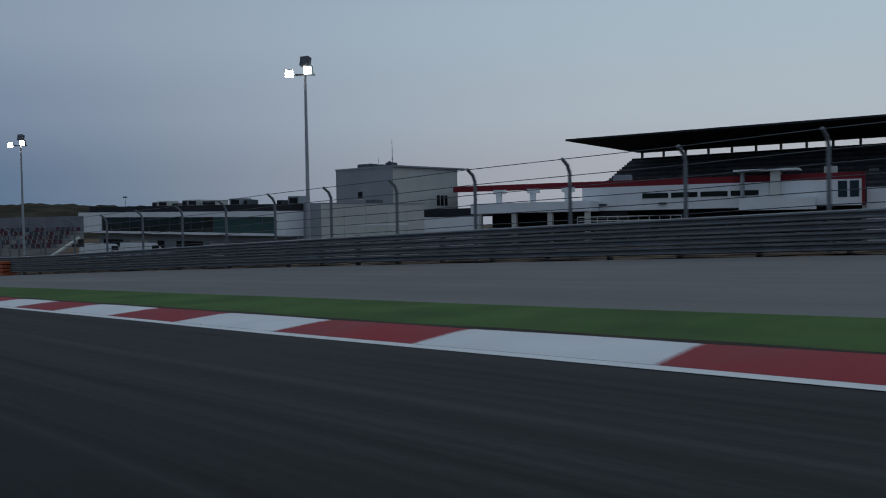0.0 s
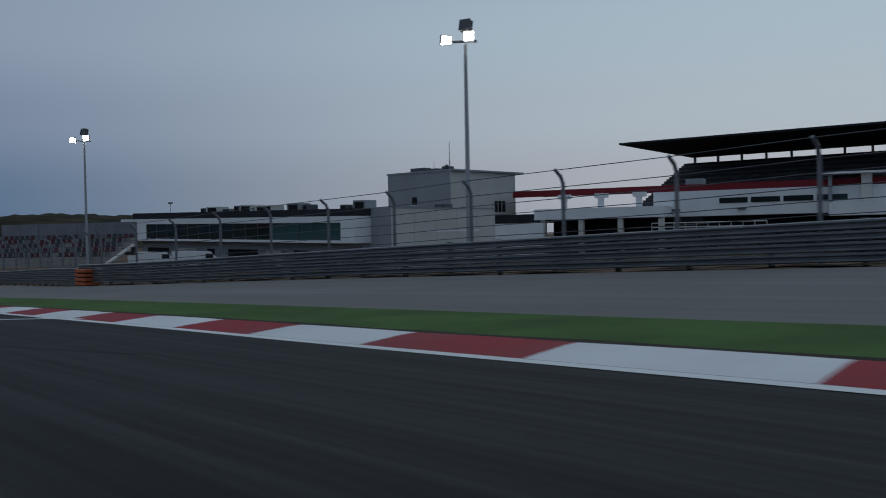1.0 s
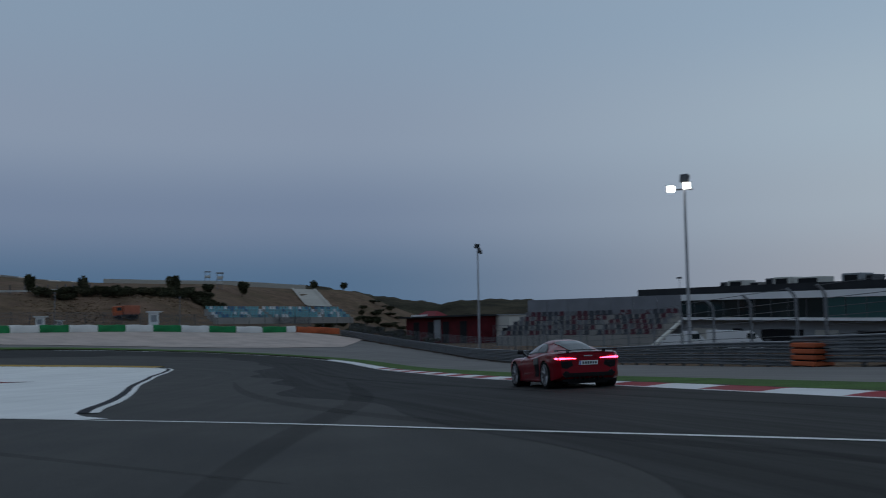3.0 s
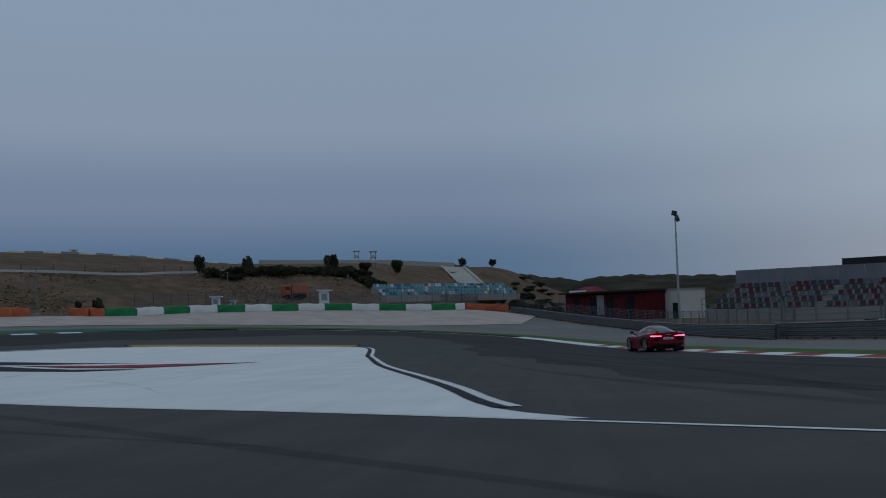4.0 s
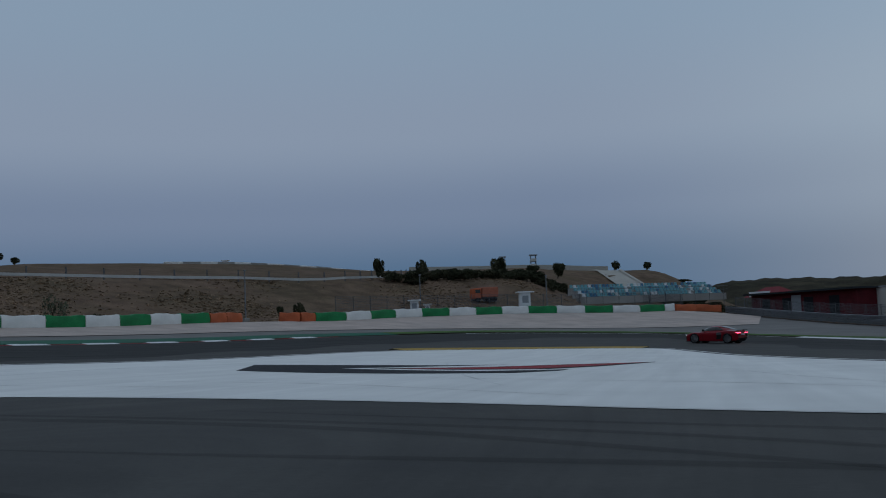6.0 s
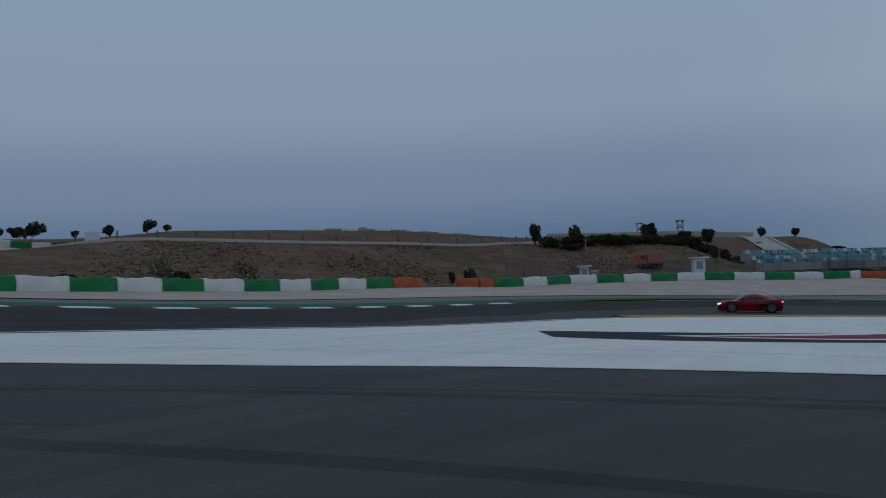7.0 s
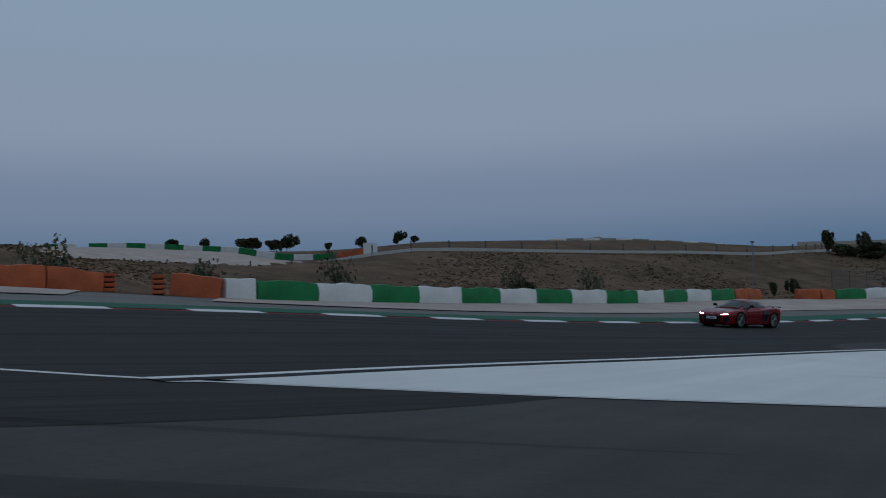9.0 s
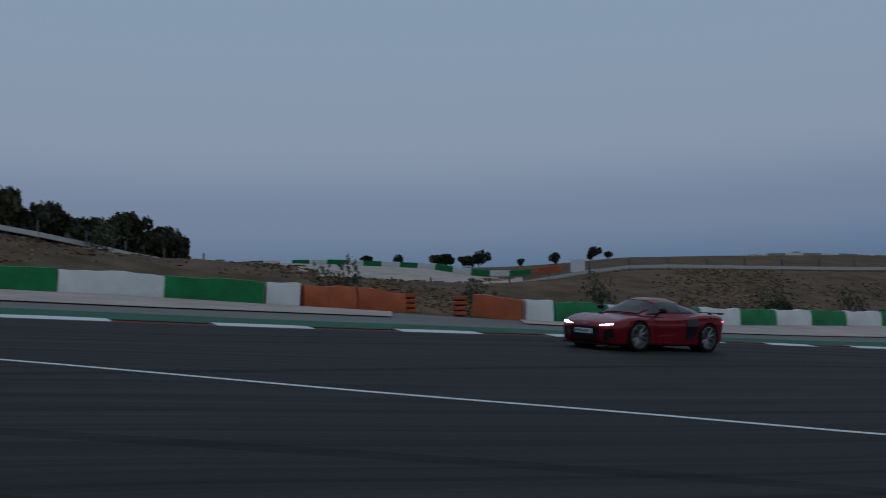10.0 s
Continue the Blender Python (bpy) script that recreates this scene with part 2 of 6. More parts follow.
def bowl(x, y):
    """The bend itself: a shallow dish that falls to the north."""
    x, y = np.clip(np.asarray(x, float), -112, 14) / 100, np.clip(np.asarray(y, float), -14, 128) / 100
    terms = [x ** i * y ** j for i in range(5) for j in range(5 - i)]
    return sum(c * t for c, t in zip(GC, terms)) + 0.17 * np.exp(-((x * 100 + 87) ** 2 + (y * 100 - 21) ** 2) / 130)


# Heights behind the barriers by distance: the northern hollow, the western bank, the high ground, the southern dip.
BANKS = (([0, 6, 20, 60, 85, 115, 140, 220, 420, 800], [0, 0.2, 1.3, 3.0, 4.6, 10.6, 11.4, 11.5, 9, 6]),
         ([0, 5, 9, 27, 33, 60, 95, 135, 220, 420, 800], [0, 0.2, 0.3, 5.4, 5.9, 7.7, 11.2, 12.2, 12, 9, 6]),
         ([0, 5, 9, 27, 33, 60, 95, 135, 220, 420, 800], [0, 0.2, 0.3, 5.4, 5.9, 8.4, 12.9, 14.3, 14, 10, 6]),
         ([0, 5, 9, 27, 33, 60, 85, 100, 115, 130, 150, 200, 400, 800], [0, 0.2, 0.3, 3.8, 4.1, 4.7, 7.7, 11.0, 12.6, 13.2, 13.6, 14.2, 12, 6]))


def land(x, y):
    """The height of the ground."""
    x, y = np.atleast_1d(np.asarray(x, float)), np.atleast_1d(np.asarray(y, float))
    ang = np.arctan2(y - PIVOT[1], x - PIVOT[0])
    ang = np.where(ang < -1.9, ang + 2 * np.pi, ang)
    r = np.hypot(x - PIVOT[0], y - PIVOT[1])
    behind = (ang < EDGE_ANGLE[0]) | (ang > EDGE_ANGLE[-1])
    edge = np.interp(ang, EDGE_ANGLE, EDGE_R)
    out = np.zeros_like(x)
    far = (r > edge) & ~behind
    near_pt = np.zeros((len(x), 2))
    for k in range(0, len(x), 4000):
        sl = slice(k, k + 4000)
        d2 = (x[sl, None] - EDGE_LINE[None, :, 0]) ** 2 + (y[sl, None] - EDGE_LINE[None, :, 1]) ** 2
        j = d2.argmin(1)
        near_pt[sl] = EDGE_LINE[j]
        out[sl] = np.sqrt(d2[np.arange(len(j)), j])
    d = np.where(far, out, 0)
    base = np.where(far, bowl(near_pt[:, 0], near_pt[:, 1]), bowl(x, y))
    deg = np.degrees(ang)
    west = smooth(110, 117, deg)
    b = [np.interp(d, *k) for k in BANKS]
    w1, w2, w3 = smooth(118, 123, deg), smooth(130, 140, deg), smooth(148, 157, deg)
    bank = b[0] + (b[1] - b[0]) * w1
    bank = bank + (b[2] - bank) * w2
    bank = bank + (b[3] - bank) * w3
    bank = bank * (1 + 0.72 * smooth(17, -7, y) * smooth(8, 34, d))
    gentle = 0.22 * np.sin(x / 19 + 1) * np.sin(y / 23) + 0.35 * np.sin(x / 53 + 2) * np.sin(y / 47 + 1)
    paddock = (-2.7 - base) * smooth(3, 16, d)
    return base + west * (bank + gentle * smooth(20, 60, d)) + (1 - west) * paddock


def land_at(x, y):
    return float(land([x], [y])[0])


# ---- ground sheet ----
def steps(lo, hi, fine, coarse_to):
    inner = list(np.arange(lo, hi + 0.1, fine))
    up, d = [], fine
    while (up[-1] if up else hi) < coarse_to:
        d *= 1.22
        up.append((up[-1] if up else hi) + d)
    down, d = [], fine
    while (down[-1] if down else lo) > -coarse_to:
        d *= 1.22
        down.append((down[-1] if down else lo) - d)
    return np.array(down[::-1] + inner + up)


def build_ground():
    xs, ys = steps(-170, 45, 2.5, 3200), steps(-35, 165, 2.5, 3200)
    gx, gy = np.meshgrid(xs, ys)
    z = land(gx.ravel(), gy.ravel())
    ang = np.arctan2(gy.ravel() - PIVOT[1], gx.ravel() - PIVOT[0])
    ang = np.where(ang < -1.9, ang + 2 * np.pi, ang)
    r = np.hypot(gx.ravel() - PIVOT[0], gy.ravel() - PIVOT[1])
    edge = np.interp(ang, EDGE_ANGLE, EDGE_R)
    inside = (1 - smooth(-3.2, -0.6, r - edge)) * (r < edge)
    z = (z - 0.22 * inside).reshape(gx.shape)
    pts = np.stack([gx, gy, z], -1)
    ob = new("ground", grid_mesh("ground", pts, EARTH))
    tagged(ob, "dry brown earth and burnt grass rising to low hills", "ground", kind="structure")


def ribbon(name, a, b, n, dz, material, parent=None, raise_b=0.0):
    """A strip of ground between two lines of equally many points, n pieces across."""
    run = np.r_[0, np.cumsum(np.linalg.norm(np.diff(a, axis=0), axis=1))]
    rows, uvs = [], []
    for k in range(n + 1):
        f = k / n
        p = a + (b - a) * f
        rows.append(np.column_stack([p, land(p[:, 0], p[:, 1]) + dz + raise_b * f]))
        uvs.append(np.column_stack([run, np.linalg.norm(p - a, axis=1)]))
    ob = new(name, grid_mesh(name, np.array(rows), material, np.array(uvs)))
    ob.parent = parent
    return ob


def at_edge(line, inset):
    """Where rays from the pivot through the line's points come within inset of the barriers."""
    ang = np.arctan2(line[:, 1] - PIVOT[1], line[:, 0] - PIVOT[0])
    ang = np.where(ang < -1.9, ang + 2 * np.pi, ang)
    r = np.interp(ang, EDGE_ANGLE, EDGE_R) - inset
    return np.stack([PIVOT[0] + r * np.cos(ang), PIVOT[1] + r * np.sin(ang)], 1)


# The outer edge of the track.
TRACK_EDGE = [(35, -33), (20, -15.6), (10, -4.2), (5.5, 0.95), (1.3, 5.8), (-1.7, 9.25), (-4.4, 12.5), (-8.0, 16.8), (-10.9, 20.4), (-15.8, 26.4), (-18.8, 30.1), (-26.1, 38.9), (-36.3, 51.2), (-45.9, 64),
              (-53, 73), (-60.3, 82.5), (-67, 90.3), (-74, 95.8), (-80, 97.6), (-86, 96.2), (-91, 92), (-94.8, 86), (-96.4, 77), (-96.5, 68.5), (-95.3, 61.5), (-93.6, 53),
              (-92.2, 45.5), (-91.0, 39), (-90.0, 33), (-89.0, 28), (-88.0, 23), (-87.4, 18.5), (-87.2, 14), (-87.5, 9.5), (-87.2, 4), (-86, -4), (-82.5, -18)]
TE = dense(TRACK_EDGE, 0.75)
TN = normals(TE)
TS = np.r_[0, np.cumsum(np.linalg.norm(np.diff(TE, axis=0), axis=1))]


def along_edge(x, y):
    """The index on the track's edge nearest to a place."""
    return int(np.argmin(np.hypot(TE[:, 0] - x, TE[:, 1] - y)))


SPLIT = int(np.argmin(np.hypot(TE[:, 0] + 96.4, TE[:, 1] - 77)))


def build_track():
    track = tagged(new("race_track"), "dark grey asphalt race track with rubber marks", "race track", kind="structure")
    hub = np.array(PIVOT)
    outer, centre = TE + TN * 0.4, hub[None] + (TE - hub) * 0.02
    ribbon("asphalt", outer[::2], centre[::2], 60, 0.0, ASPHALT, track)
    # the darker racing line round the bend
    a = TE[4:-8]
    w = 12.0 - 4.8 * smooth(14, 36, a[:, 1]) + 0.7 * np.sin(TS[4:-8] / 17) + 0.9 * np.sin(TS[4:-8] / 3.1) * np.sin(TS[4:-8] / 7.3) + 6 * smooth(-60, -80, a[:, 0]) * smooth(52, 24, a[:, 1])
    ribbon("rubbered_line", a - TN[4:-8] * 0.02, a - TN[4:-8] * w[:, None], 12, 0.003, RACE_ASPHALT, track)
    ribbon("edge_line", TE[: SPLIT - 8], (TE + TN * 0.15)[: SPLIT - 8], 1, 0.007, WHITE_PAINT, track)
    wide = np.interp(TS, [TS[0], TS[SPLIT - 60], TS[SPLIT], TS[SPLIT + 40], TS[-1]], [3.05, 3.15, 3.0, 3.5, 3.5])[:, None]
    turf = tagged(new("turf_strip"), "strip of green artificial turf behind the kerb", "turf", kind="structure")
    ribbon("turf", (TE + TN * 1.16)[: SPLIT + 1], (TE + TN * wide)[: SPLIT + 1], 4, 0.02, TURF, turf)
    green = tagged(new("painted_verge"), "green painted asphalt verge behind the kerb", "painted verge", kind="structure")
    ribbon("verge", (TE + TN * 0.66)[SPLIT:], (TE + TN * wide)[SPLIT:], 4, 0.02, TEAL, green)
    run = tagged(new("runoff_area"), "pale grey asphalt run-off with tyre marks", "run-off", kind="structure")
    inner = TE + TN * wide
    ribbon("runoff", inner, at_edge(inner, 0.7), 12, 0.008, RUNOFF, run)
    # gravel bed before the tyre wall, broken by a service road
    gi = dense([(-82.6, 115.6), (-88, 106.5), (-95.5, 95.5), (-100.5, 85), (-102.3, 75), (-102.3, 66), (-101.0, 58), (-98.7, 47), (-97.0, 38), (-95.9, 30), (-95.3, 24.2)], 1.0)
    bed = tagged(new("gravel_bed"), "pinkish beige gravel trap in front of the tyre wall", "gravel trap", kind="structure")
    ob = ribbon("gravel", gi, at_edge(gi, 0.5), 5, 0.05, GRAVEL, bed)
    # its northern end is cut off on the slant
    gi2 = dense([(-95.2, 19.2), (-94.2, 12), (-93.6, 6), (-91.2, -5), (-87.2, -17)], 1.0)
    ribbon("gravel", gi2, at_edge(gi2, 0.5), 5, 0.05, GRAVEL, bed)
    return track


def kerb_run(kerb, first, last, red, white, width, high, only_white=1e9, low_red=1.0):
    """Kerb blocks from one length along the track's edge to another; past only_white none is red."""
    q0, k = first, 0
    while q0 < last:
        q1 = min(q0 + (white if k % 2 else red), last)
        q = np.linspace(q0, q1, 5)
        base = np.stack([np.interp(q, TS, TE[:, c]) for c in (0, 1)], 1)
        nn = np.stack([np.interp(q, TS, TN[:, c]) for c in (0, 1)], 1)
        flat = low_red if k % 2 == 0 else 1.0
        wd, hg = width * flat, high * flat
        prof = [(0.175, 0.004), (0.17 + wd * 0.15, hg * 0.3), (0.17 + wd * 0.75, hg), (0.17 + wd, hg * 0.9), (0.19 + wd, -0.05)]
        d = np.gradient(base, axis=0)
        d /= np.linalg.norm(d, axis=1)[:, None]
        rows = []
        for off, h in prof:
            # the back of each block sags towards its joints
            sag = np.array([0.84, 0.97, 1.0, 0.95, 0.86]) if h > 0.02 else 1.0
            p = base + nn * off + d * (0.27 * (off - 0.2))
            rows.append(np.column_stack([p, land(p[:, 0], p[:, 1]) + h * sag]))
        me = grid_mesh("kerb_block", np.array(rows), KERB_WHITE if k % 2 or q0 > only_white else RED_PAINT)
        me.set_sharp_from_angle(angle=radians(30))
        ob = new("kerb_block", me)
        ob.parent = kerb
        q0, k = q1, k + 1


def build_kerbs():
    """Red and white blocks along the track's edge, each a piece of its own."""
    kerb = tagged(new("kerb"), "red and white painted concrete kerb beside the track", "kerb", kind="structure")
    joint = 51.53
    kerb_run(kerb, joint - 2.3 - 9 * 4.75, TS[along_edge(-71.5, 94)], 2.3, 2.45, 0.86, 0.035, TS[along_edge(-57, 78)])
    kerb_run(kerb, TS[along_edge(-87.3, 12.4)] - 13 * 4.55, TS[-12], 2.25, 2.3, 0.5, 0.05, low_red=0.35)
    # earth showing between the kerb and the turf
    n = along_edge(-71.5, 94)
    ragged = (0.07 + 0.05 * np.sin(TS[:n] * 1.9) * np.sin(TS[:n] * 0.7 + 1))[:, None]
    ribbon("earth_joint", (TE + TN * 1.05)[:n], TE[:n] + TN[:n] * (1.14 + ragged), 1, 0.024, DIRT, kerb)
    return kerb


def painted(name, outline, dz, material, parent, cell=1.6):
    """A painted figure on the ground: a closed outline filled with small pieces that follow the land."""
    bm = bmesh.new()
    vs = [bm.verts.new((x, y, 0)) for x, y in outline]
    bm.faces.new(vs)
    lo, hi = np.min(outline, 0), np.max(outline, 0)
    for axis in (0, 1):
        for c in np.arange(lo[axis] + cell, hi[axis], cell):
            pl = [0, 0, 0]
            pl[axis] = 1
            co = [0, 0, 0]
            co[axis] = c
            bmesh.ops.bisect_plane(bm, geom=bm.verts[:] + bm.edges[:] + bm.faces[:], plane_co=co, plane_no=pl)
    xy = np.array([v.co[:2] for v in bm.verts])
    for v, z in zip(bm.verts, land(xy[:, 0], xy[:, 1])):
        v.co.z = z + dz
    bmesh.ops.triangulate(bm, faces=[f for f in bm.faces if len(f.verts) > 4])
    ob = part(name, bm, material, parent)
    if ob.data.polygons[0].normal.z < 0:
        ob.data.flip_normals()
    uv = ob.data.uv_layers.new(name="UVMap")
    idx = np.zeros(len(ob.data.loops), int)
    ob.data.loops.foreach_get("vertex_index", idx)
    vc = np.array([v.co[:2] for v in ob.data.vertices])
    a = radians(115)
    turn = np.array([[math.cos(a), math.sin(a)], [-math.sin(a), math.cos(a)]])
    uv.data.foreach_set("uv", (vc @ turn.T)[idx].ravel())
    ob.data.shade_smooth()
    return ob


NEAR_LINE = [(-12.2, 23.2), (-14.7, 24.75), (-16.9, 25.85), (-19.8, 27.15), (-22.5, 28.1), (-25.3, 28.85), (-30.2, 30.1), (-35.3, 30.8), (-39.4, 31.1), (-42.6, 31.0), (-45.5, 30.95), (-49.8, 31.0), (-53, 31.1), (-57, 30.5), (-60.5, 29.0),
             (-62.9, 26.6), (-64.7, 24.7), (-66.1, 23.0), (-67.4, 21.3), (-69, 19.0), (-70.5, 17.0), (-71.7, 15.5), (-73.3, 13.9), (-74.9, 12.0), (-78.2, 8.2), (-81.5, 3), (-84, -4), (-85, -12)]
FAR_LINE = [(-34.4, 31.0), (-35.6, 32.0), (-36.6, 33.0), (-37.6, 34.1), (-39.4, 36.3), (-41.3, 38.5), (-45.0, 42.6), (-51.8, 50.0), (-58.6, 58.0), (-62, 62), (-66.6, 68), (-70, 72.2), (-72.4, 74.0), (-75.8, 73.0), (-79.6, 68.6), (-82.1, 63.4), (-82.4, 58), (-81.3, 53),
            (-79.4, 47), (-77.8, 41), (-76.9, 35), (-75.3, 29), (-74.0, 24.5), (-73.2, 21.2), (-72.5, 18.6), (-71.9, 16.8), (-71.6, 15.6)]


def build_island():
    island = tagged(new("painted_island"), "large white painted island between two lanes", "painted island", kind="structure")
    line = dense(NEAR_LINE, 0.8)
    nn = normals(line)
    ribbon("white_line", line - nn * 0.07, line + nn * 0.07, 1, 0.009, WHITE_PAINT, island)
    far = dense(FAR_LINE, 1.2)
    lo = int(np.argmin(np.hypot(line[:, 0] + 34.4, line[:, 1] - 30.7)))
    hi = int(np.argmin(np.hypot(line[:, 0] + 71.6, line[:, 1] - 15.9)))
    fn = normals(far)
    side = np.minimum(0.46, np.arange(len(far))[:, None] * 0.3)
    outline = [tuple(p) for p in far - fn * side] + [tuple(p) for p in line[lo:hi + 1:2][::-1]]
    painted("white_field", outline, 0.012, WHITE_PAINT, island)
    # dark joint and white edge along the track side of the island
    far, fn = far[2:], fn[2:]
    ribbon("dark_joint", far - fn * 0.46, far - fn * 0.2, 1, 0.016, BLACK_PAINT, island)
    ribbon("white_edge", far - fn * 0.2, far, 1, 0.017, WHITE_PAINT, island)
    k0, k1 = int(np.argmin(np.hypot(far[:, 0] + 74.0, far[:, 1] - 73.8))), int(np.argmin(np.hypot(far[:, 0] + 82.3, far[:, 1] - 61)))
    y, yn = far[k0:k1], fn[k0:k1]
    ribbon("yellow_edge", y + yn * 0.03, y + yn * 1.2, 2, 0.018, YELLOW_PAINT, island, 0.06)
    ribbon("yellow_edge_back", y + yn * 1.2, y + yn * 1.5, 1, 0.078, YELLOW_PAINT, island, -0.075)
    # the painted emblem: a long dark and red swoosh
    mark = tagged(new("ground_marking"), "long black and red swoosh painted on the white island", "ground marking", kind="structure")
    a, along, across = Vector((-67.0, 40.0)), Vector((6.6, 4.5)), Vector((-4.8, 4.0))

    def stroke(name, outline, dz, material):
        painted(name, [tuple(a + along * u + across * v) for u, v in outline], dz, material, mark)

    stroke("black_stroke", [(-0.2, 0.12), (0.1, -0.16), (0.4, -0.3), (0.78, -0.38), (0.98, -0.16), (1.08, 0.08), (0.95, 0.02), (0.72, -0.02), (0.45, 0.25), (0.237, 0.534), (0.5, 0.72), (0.8, 0.93), (1.05, 1.08), (0.75, 1.06), (0.4, 1.12), (0, 1.1), (-0.14, 1.04)], 0.017, BLACK_PAINT)
    stroke("dark_rim", [(0.36, 0.52), (0.7, 0.2), (1.02, 0.16), (1.3, 0.5), (1.74, 1.19), (1.25, 0.95), (0.85, 0.64)], 0.021, BLACK_PAINT)
    stroke("red_stroke", [(0.44, 0.5), (0.72, 0.27), (1.0, 0.24), (1.27, 0.54), (1.7, 1.167), (1.24, 0.88), (0.86, 0.57)], 0.025, RED_PAINT)


# ---- tyre marks: long dark rubber arcs on the asphalt ----
def build_marks():
    marks = tagged(new("tyre_marks"), "dark curved rubber marks on the asphalt", "tyre marks", kind="stuff")
    arcs = [([(-10, 17), (-20, 25), (-31, 33), (-40, 42), (-50, 54)], 0.35),
            ([(-24, 20), (-28, 27), (-33.5, 38), (-42, 51)], 0.45), 
            ([(-40, 25), (-48, 28.2), (-57, 26.5), (-63, 21.5)], 0.2), ([(-44, 26.5), (-52, 27.4), (-59, 24.6), (-65, 18.5)], 0.3), ([(-36, 27.5), (-45, 27.2), (-53, 24.5)], 0.24),
            ([(-26, 24.5), (-35, 27), (-45, 29.2), (-55, 28.6)], 0.26), ([(-48, 23.8), (-55, 22.6), (-61, 18.6), (-66, 12)], 0.3), ([(-66, 17.5), (-70, 12.5), (-73.5, 6), (-76, -1)], 0.24), ([(-58, 22), (-64, 17), (-69.5, 9.5), (-73, 2)], 0.34), ([(-20, 30), (-30, 40), (-44, 55), (-60, 74)], 0.3),
            ([(-58, 76), (-70, 86), (-80, 86), (-88, 76), (-90, 62)], 0.3), ([(-84, 50), (-82, 36), (-80, 22), (-77, 10), (-73, -2)], 0.35),
            ([(-87, 46), (-85.5, 33), (-84, 20), (-82, 8)], 0.4)]
    # faint scuffs across the white paint
    for pts, w in (([(-52, 33), (-60, 35), (-67, 33)], 0.1), ([(-44, 33), (-52, 37.5), (-62, 39)], 0.07), ([(-60, 33.5), (-66, 30), (-71, 24)], 0.12), ([(-55, 35), (-62, 42), (-70, 51)], 0.08), ([(-68, 30), (-72, 36), (-74, 42)], 0.1), ([(-47, 35), (-53, 42), (-60, 52)], 0.07)):
        line = dense(pts, 0.8)
        nn = normals(line)
        taper = np.sin(np.linspace(0.1, math.pi - 0.1, len(line)))[:, None]
        ribbon("scuff_mark", line - nn * w * 0.5 * taper, line + nn * w * 0.5 * taper, 1, 0.0145, SCUFF, marks)
    for pts, w in arcs:
        for shift in (0, 1.55)[: 1 + int(pts[0][0]) % 2]:
            line = dense(pts, 1.0)
            nn = normals(line)
            taper = np.sin(np.linspace(0.15, math.pi - 0.15, len(line)))[:, None]
            c = line + nn * shift
            ribbon("rubber_mark", c - nn * w * 0.65 * taper, c + nn * w * 0.65 * taper, 1, 0.005, RUBBER, marks)


SCUFF = shader("scuffed_paint", (0.64, 0.64, 0.63), 0.8, vary=0.3, scale=0.6, fine=20)
RUBBER = shader("rubber_mark", (0.014, 0.014, 0.014), 0.8, vary=0.4, scale=0.7, fine=30, bump=0.0, alpha=0.17)
build_ground()
build_track()
build_kerbs()
build_island()
build_marks()


# ---- barriers ----
def line_of(points, step=0.5):
    return dense(points, step)


def placed(p, d, z=None):
    """A pose at p with x along d, z up."""
    return pose(p[0], p[1], land_at(*p) if z is None else z, 0, 0, math.degrees(math.atan2(d[1], d[0])))


def cover_mesh(length, high, thick, material, seed):
    """A belt cover over stacked tyres: a long slab with rounded top, sagging and creased."""
    rnd = random.Random(seed)
    ph = [rnd.uniform(0, 6) for _ in range(4)]
    bm = bmesh.new()
    nx = 9
    prof = [(-thick / 2, 0), (-thick / 2 - 0.02, high * 0.35), (-thick / 2, high * 0.7), (-thick / 2 + 0.07, high * 0.96), (0, high), (thick / 2 - 0.07, high * 0.96), (thick / 2, high * 0.6), (thick / 2, 0)]
    rows = []
    for i in range(nx):
        x = -length / 2 + length * i / (nx - 1)
        sag = 0.035 * math.sin(x * 2.1 + ph[0]) + 0.02 * math.sin(x * 5.3 + ph[1])
        row = []
        for k, (y, z) in enumerate(prof):
            lump = 0.035 * math.sin(x * 3.7 + ph[2] + k) * (0.2 < z / high < 0.99)
            row.append(bm.verts.new((x, y + lump, z + (sag if z > high * 0.9 else 0))))
        rows.append(row)
    for a, b in zip(rows, rows[1:]):
        for k in range(len(prof) - 1):
            bm.faces.new((a[k], b[k], b[k + 1], a[k + 1]))
    bm.faces.new(rows[0][::-1])
    bm.faces.new(rows[-1])
    return finish(bm, "cover", material, smooth=50)


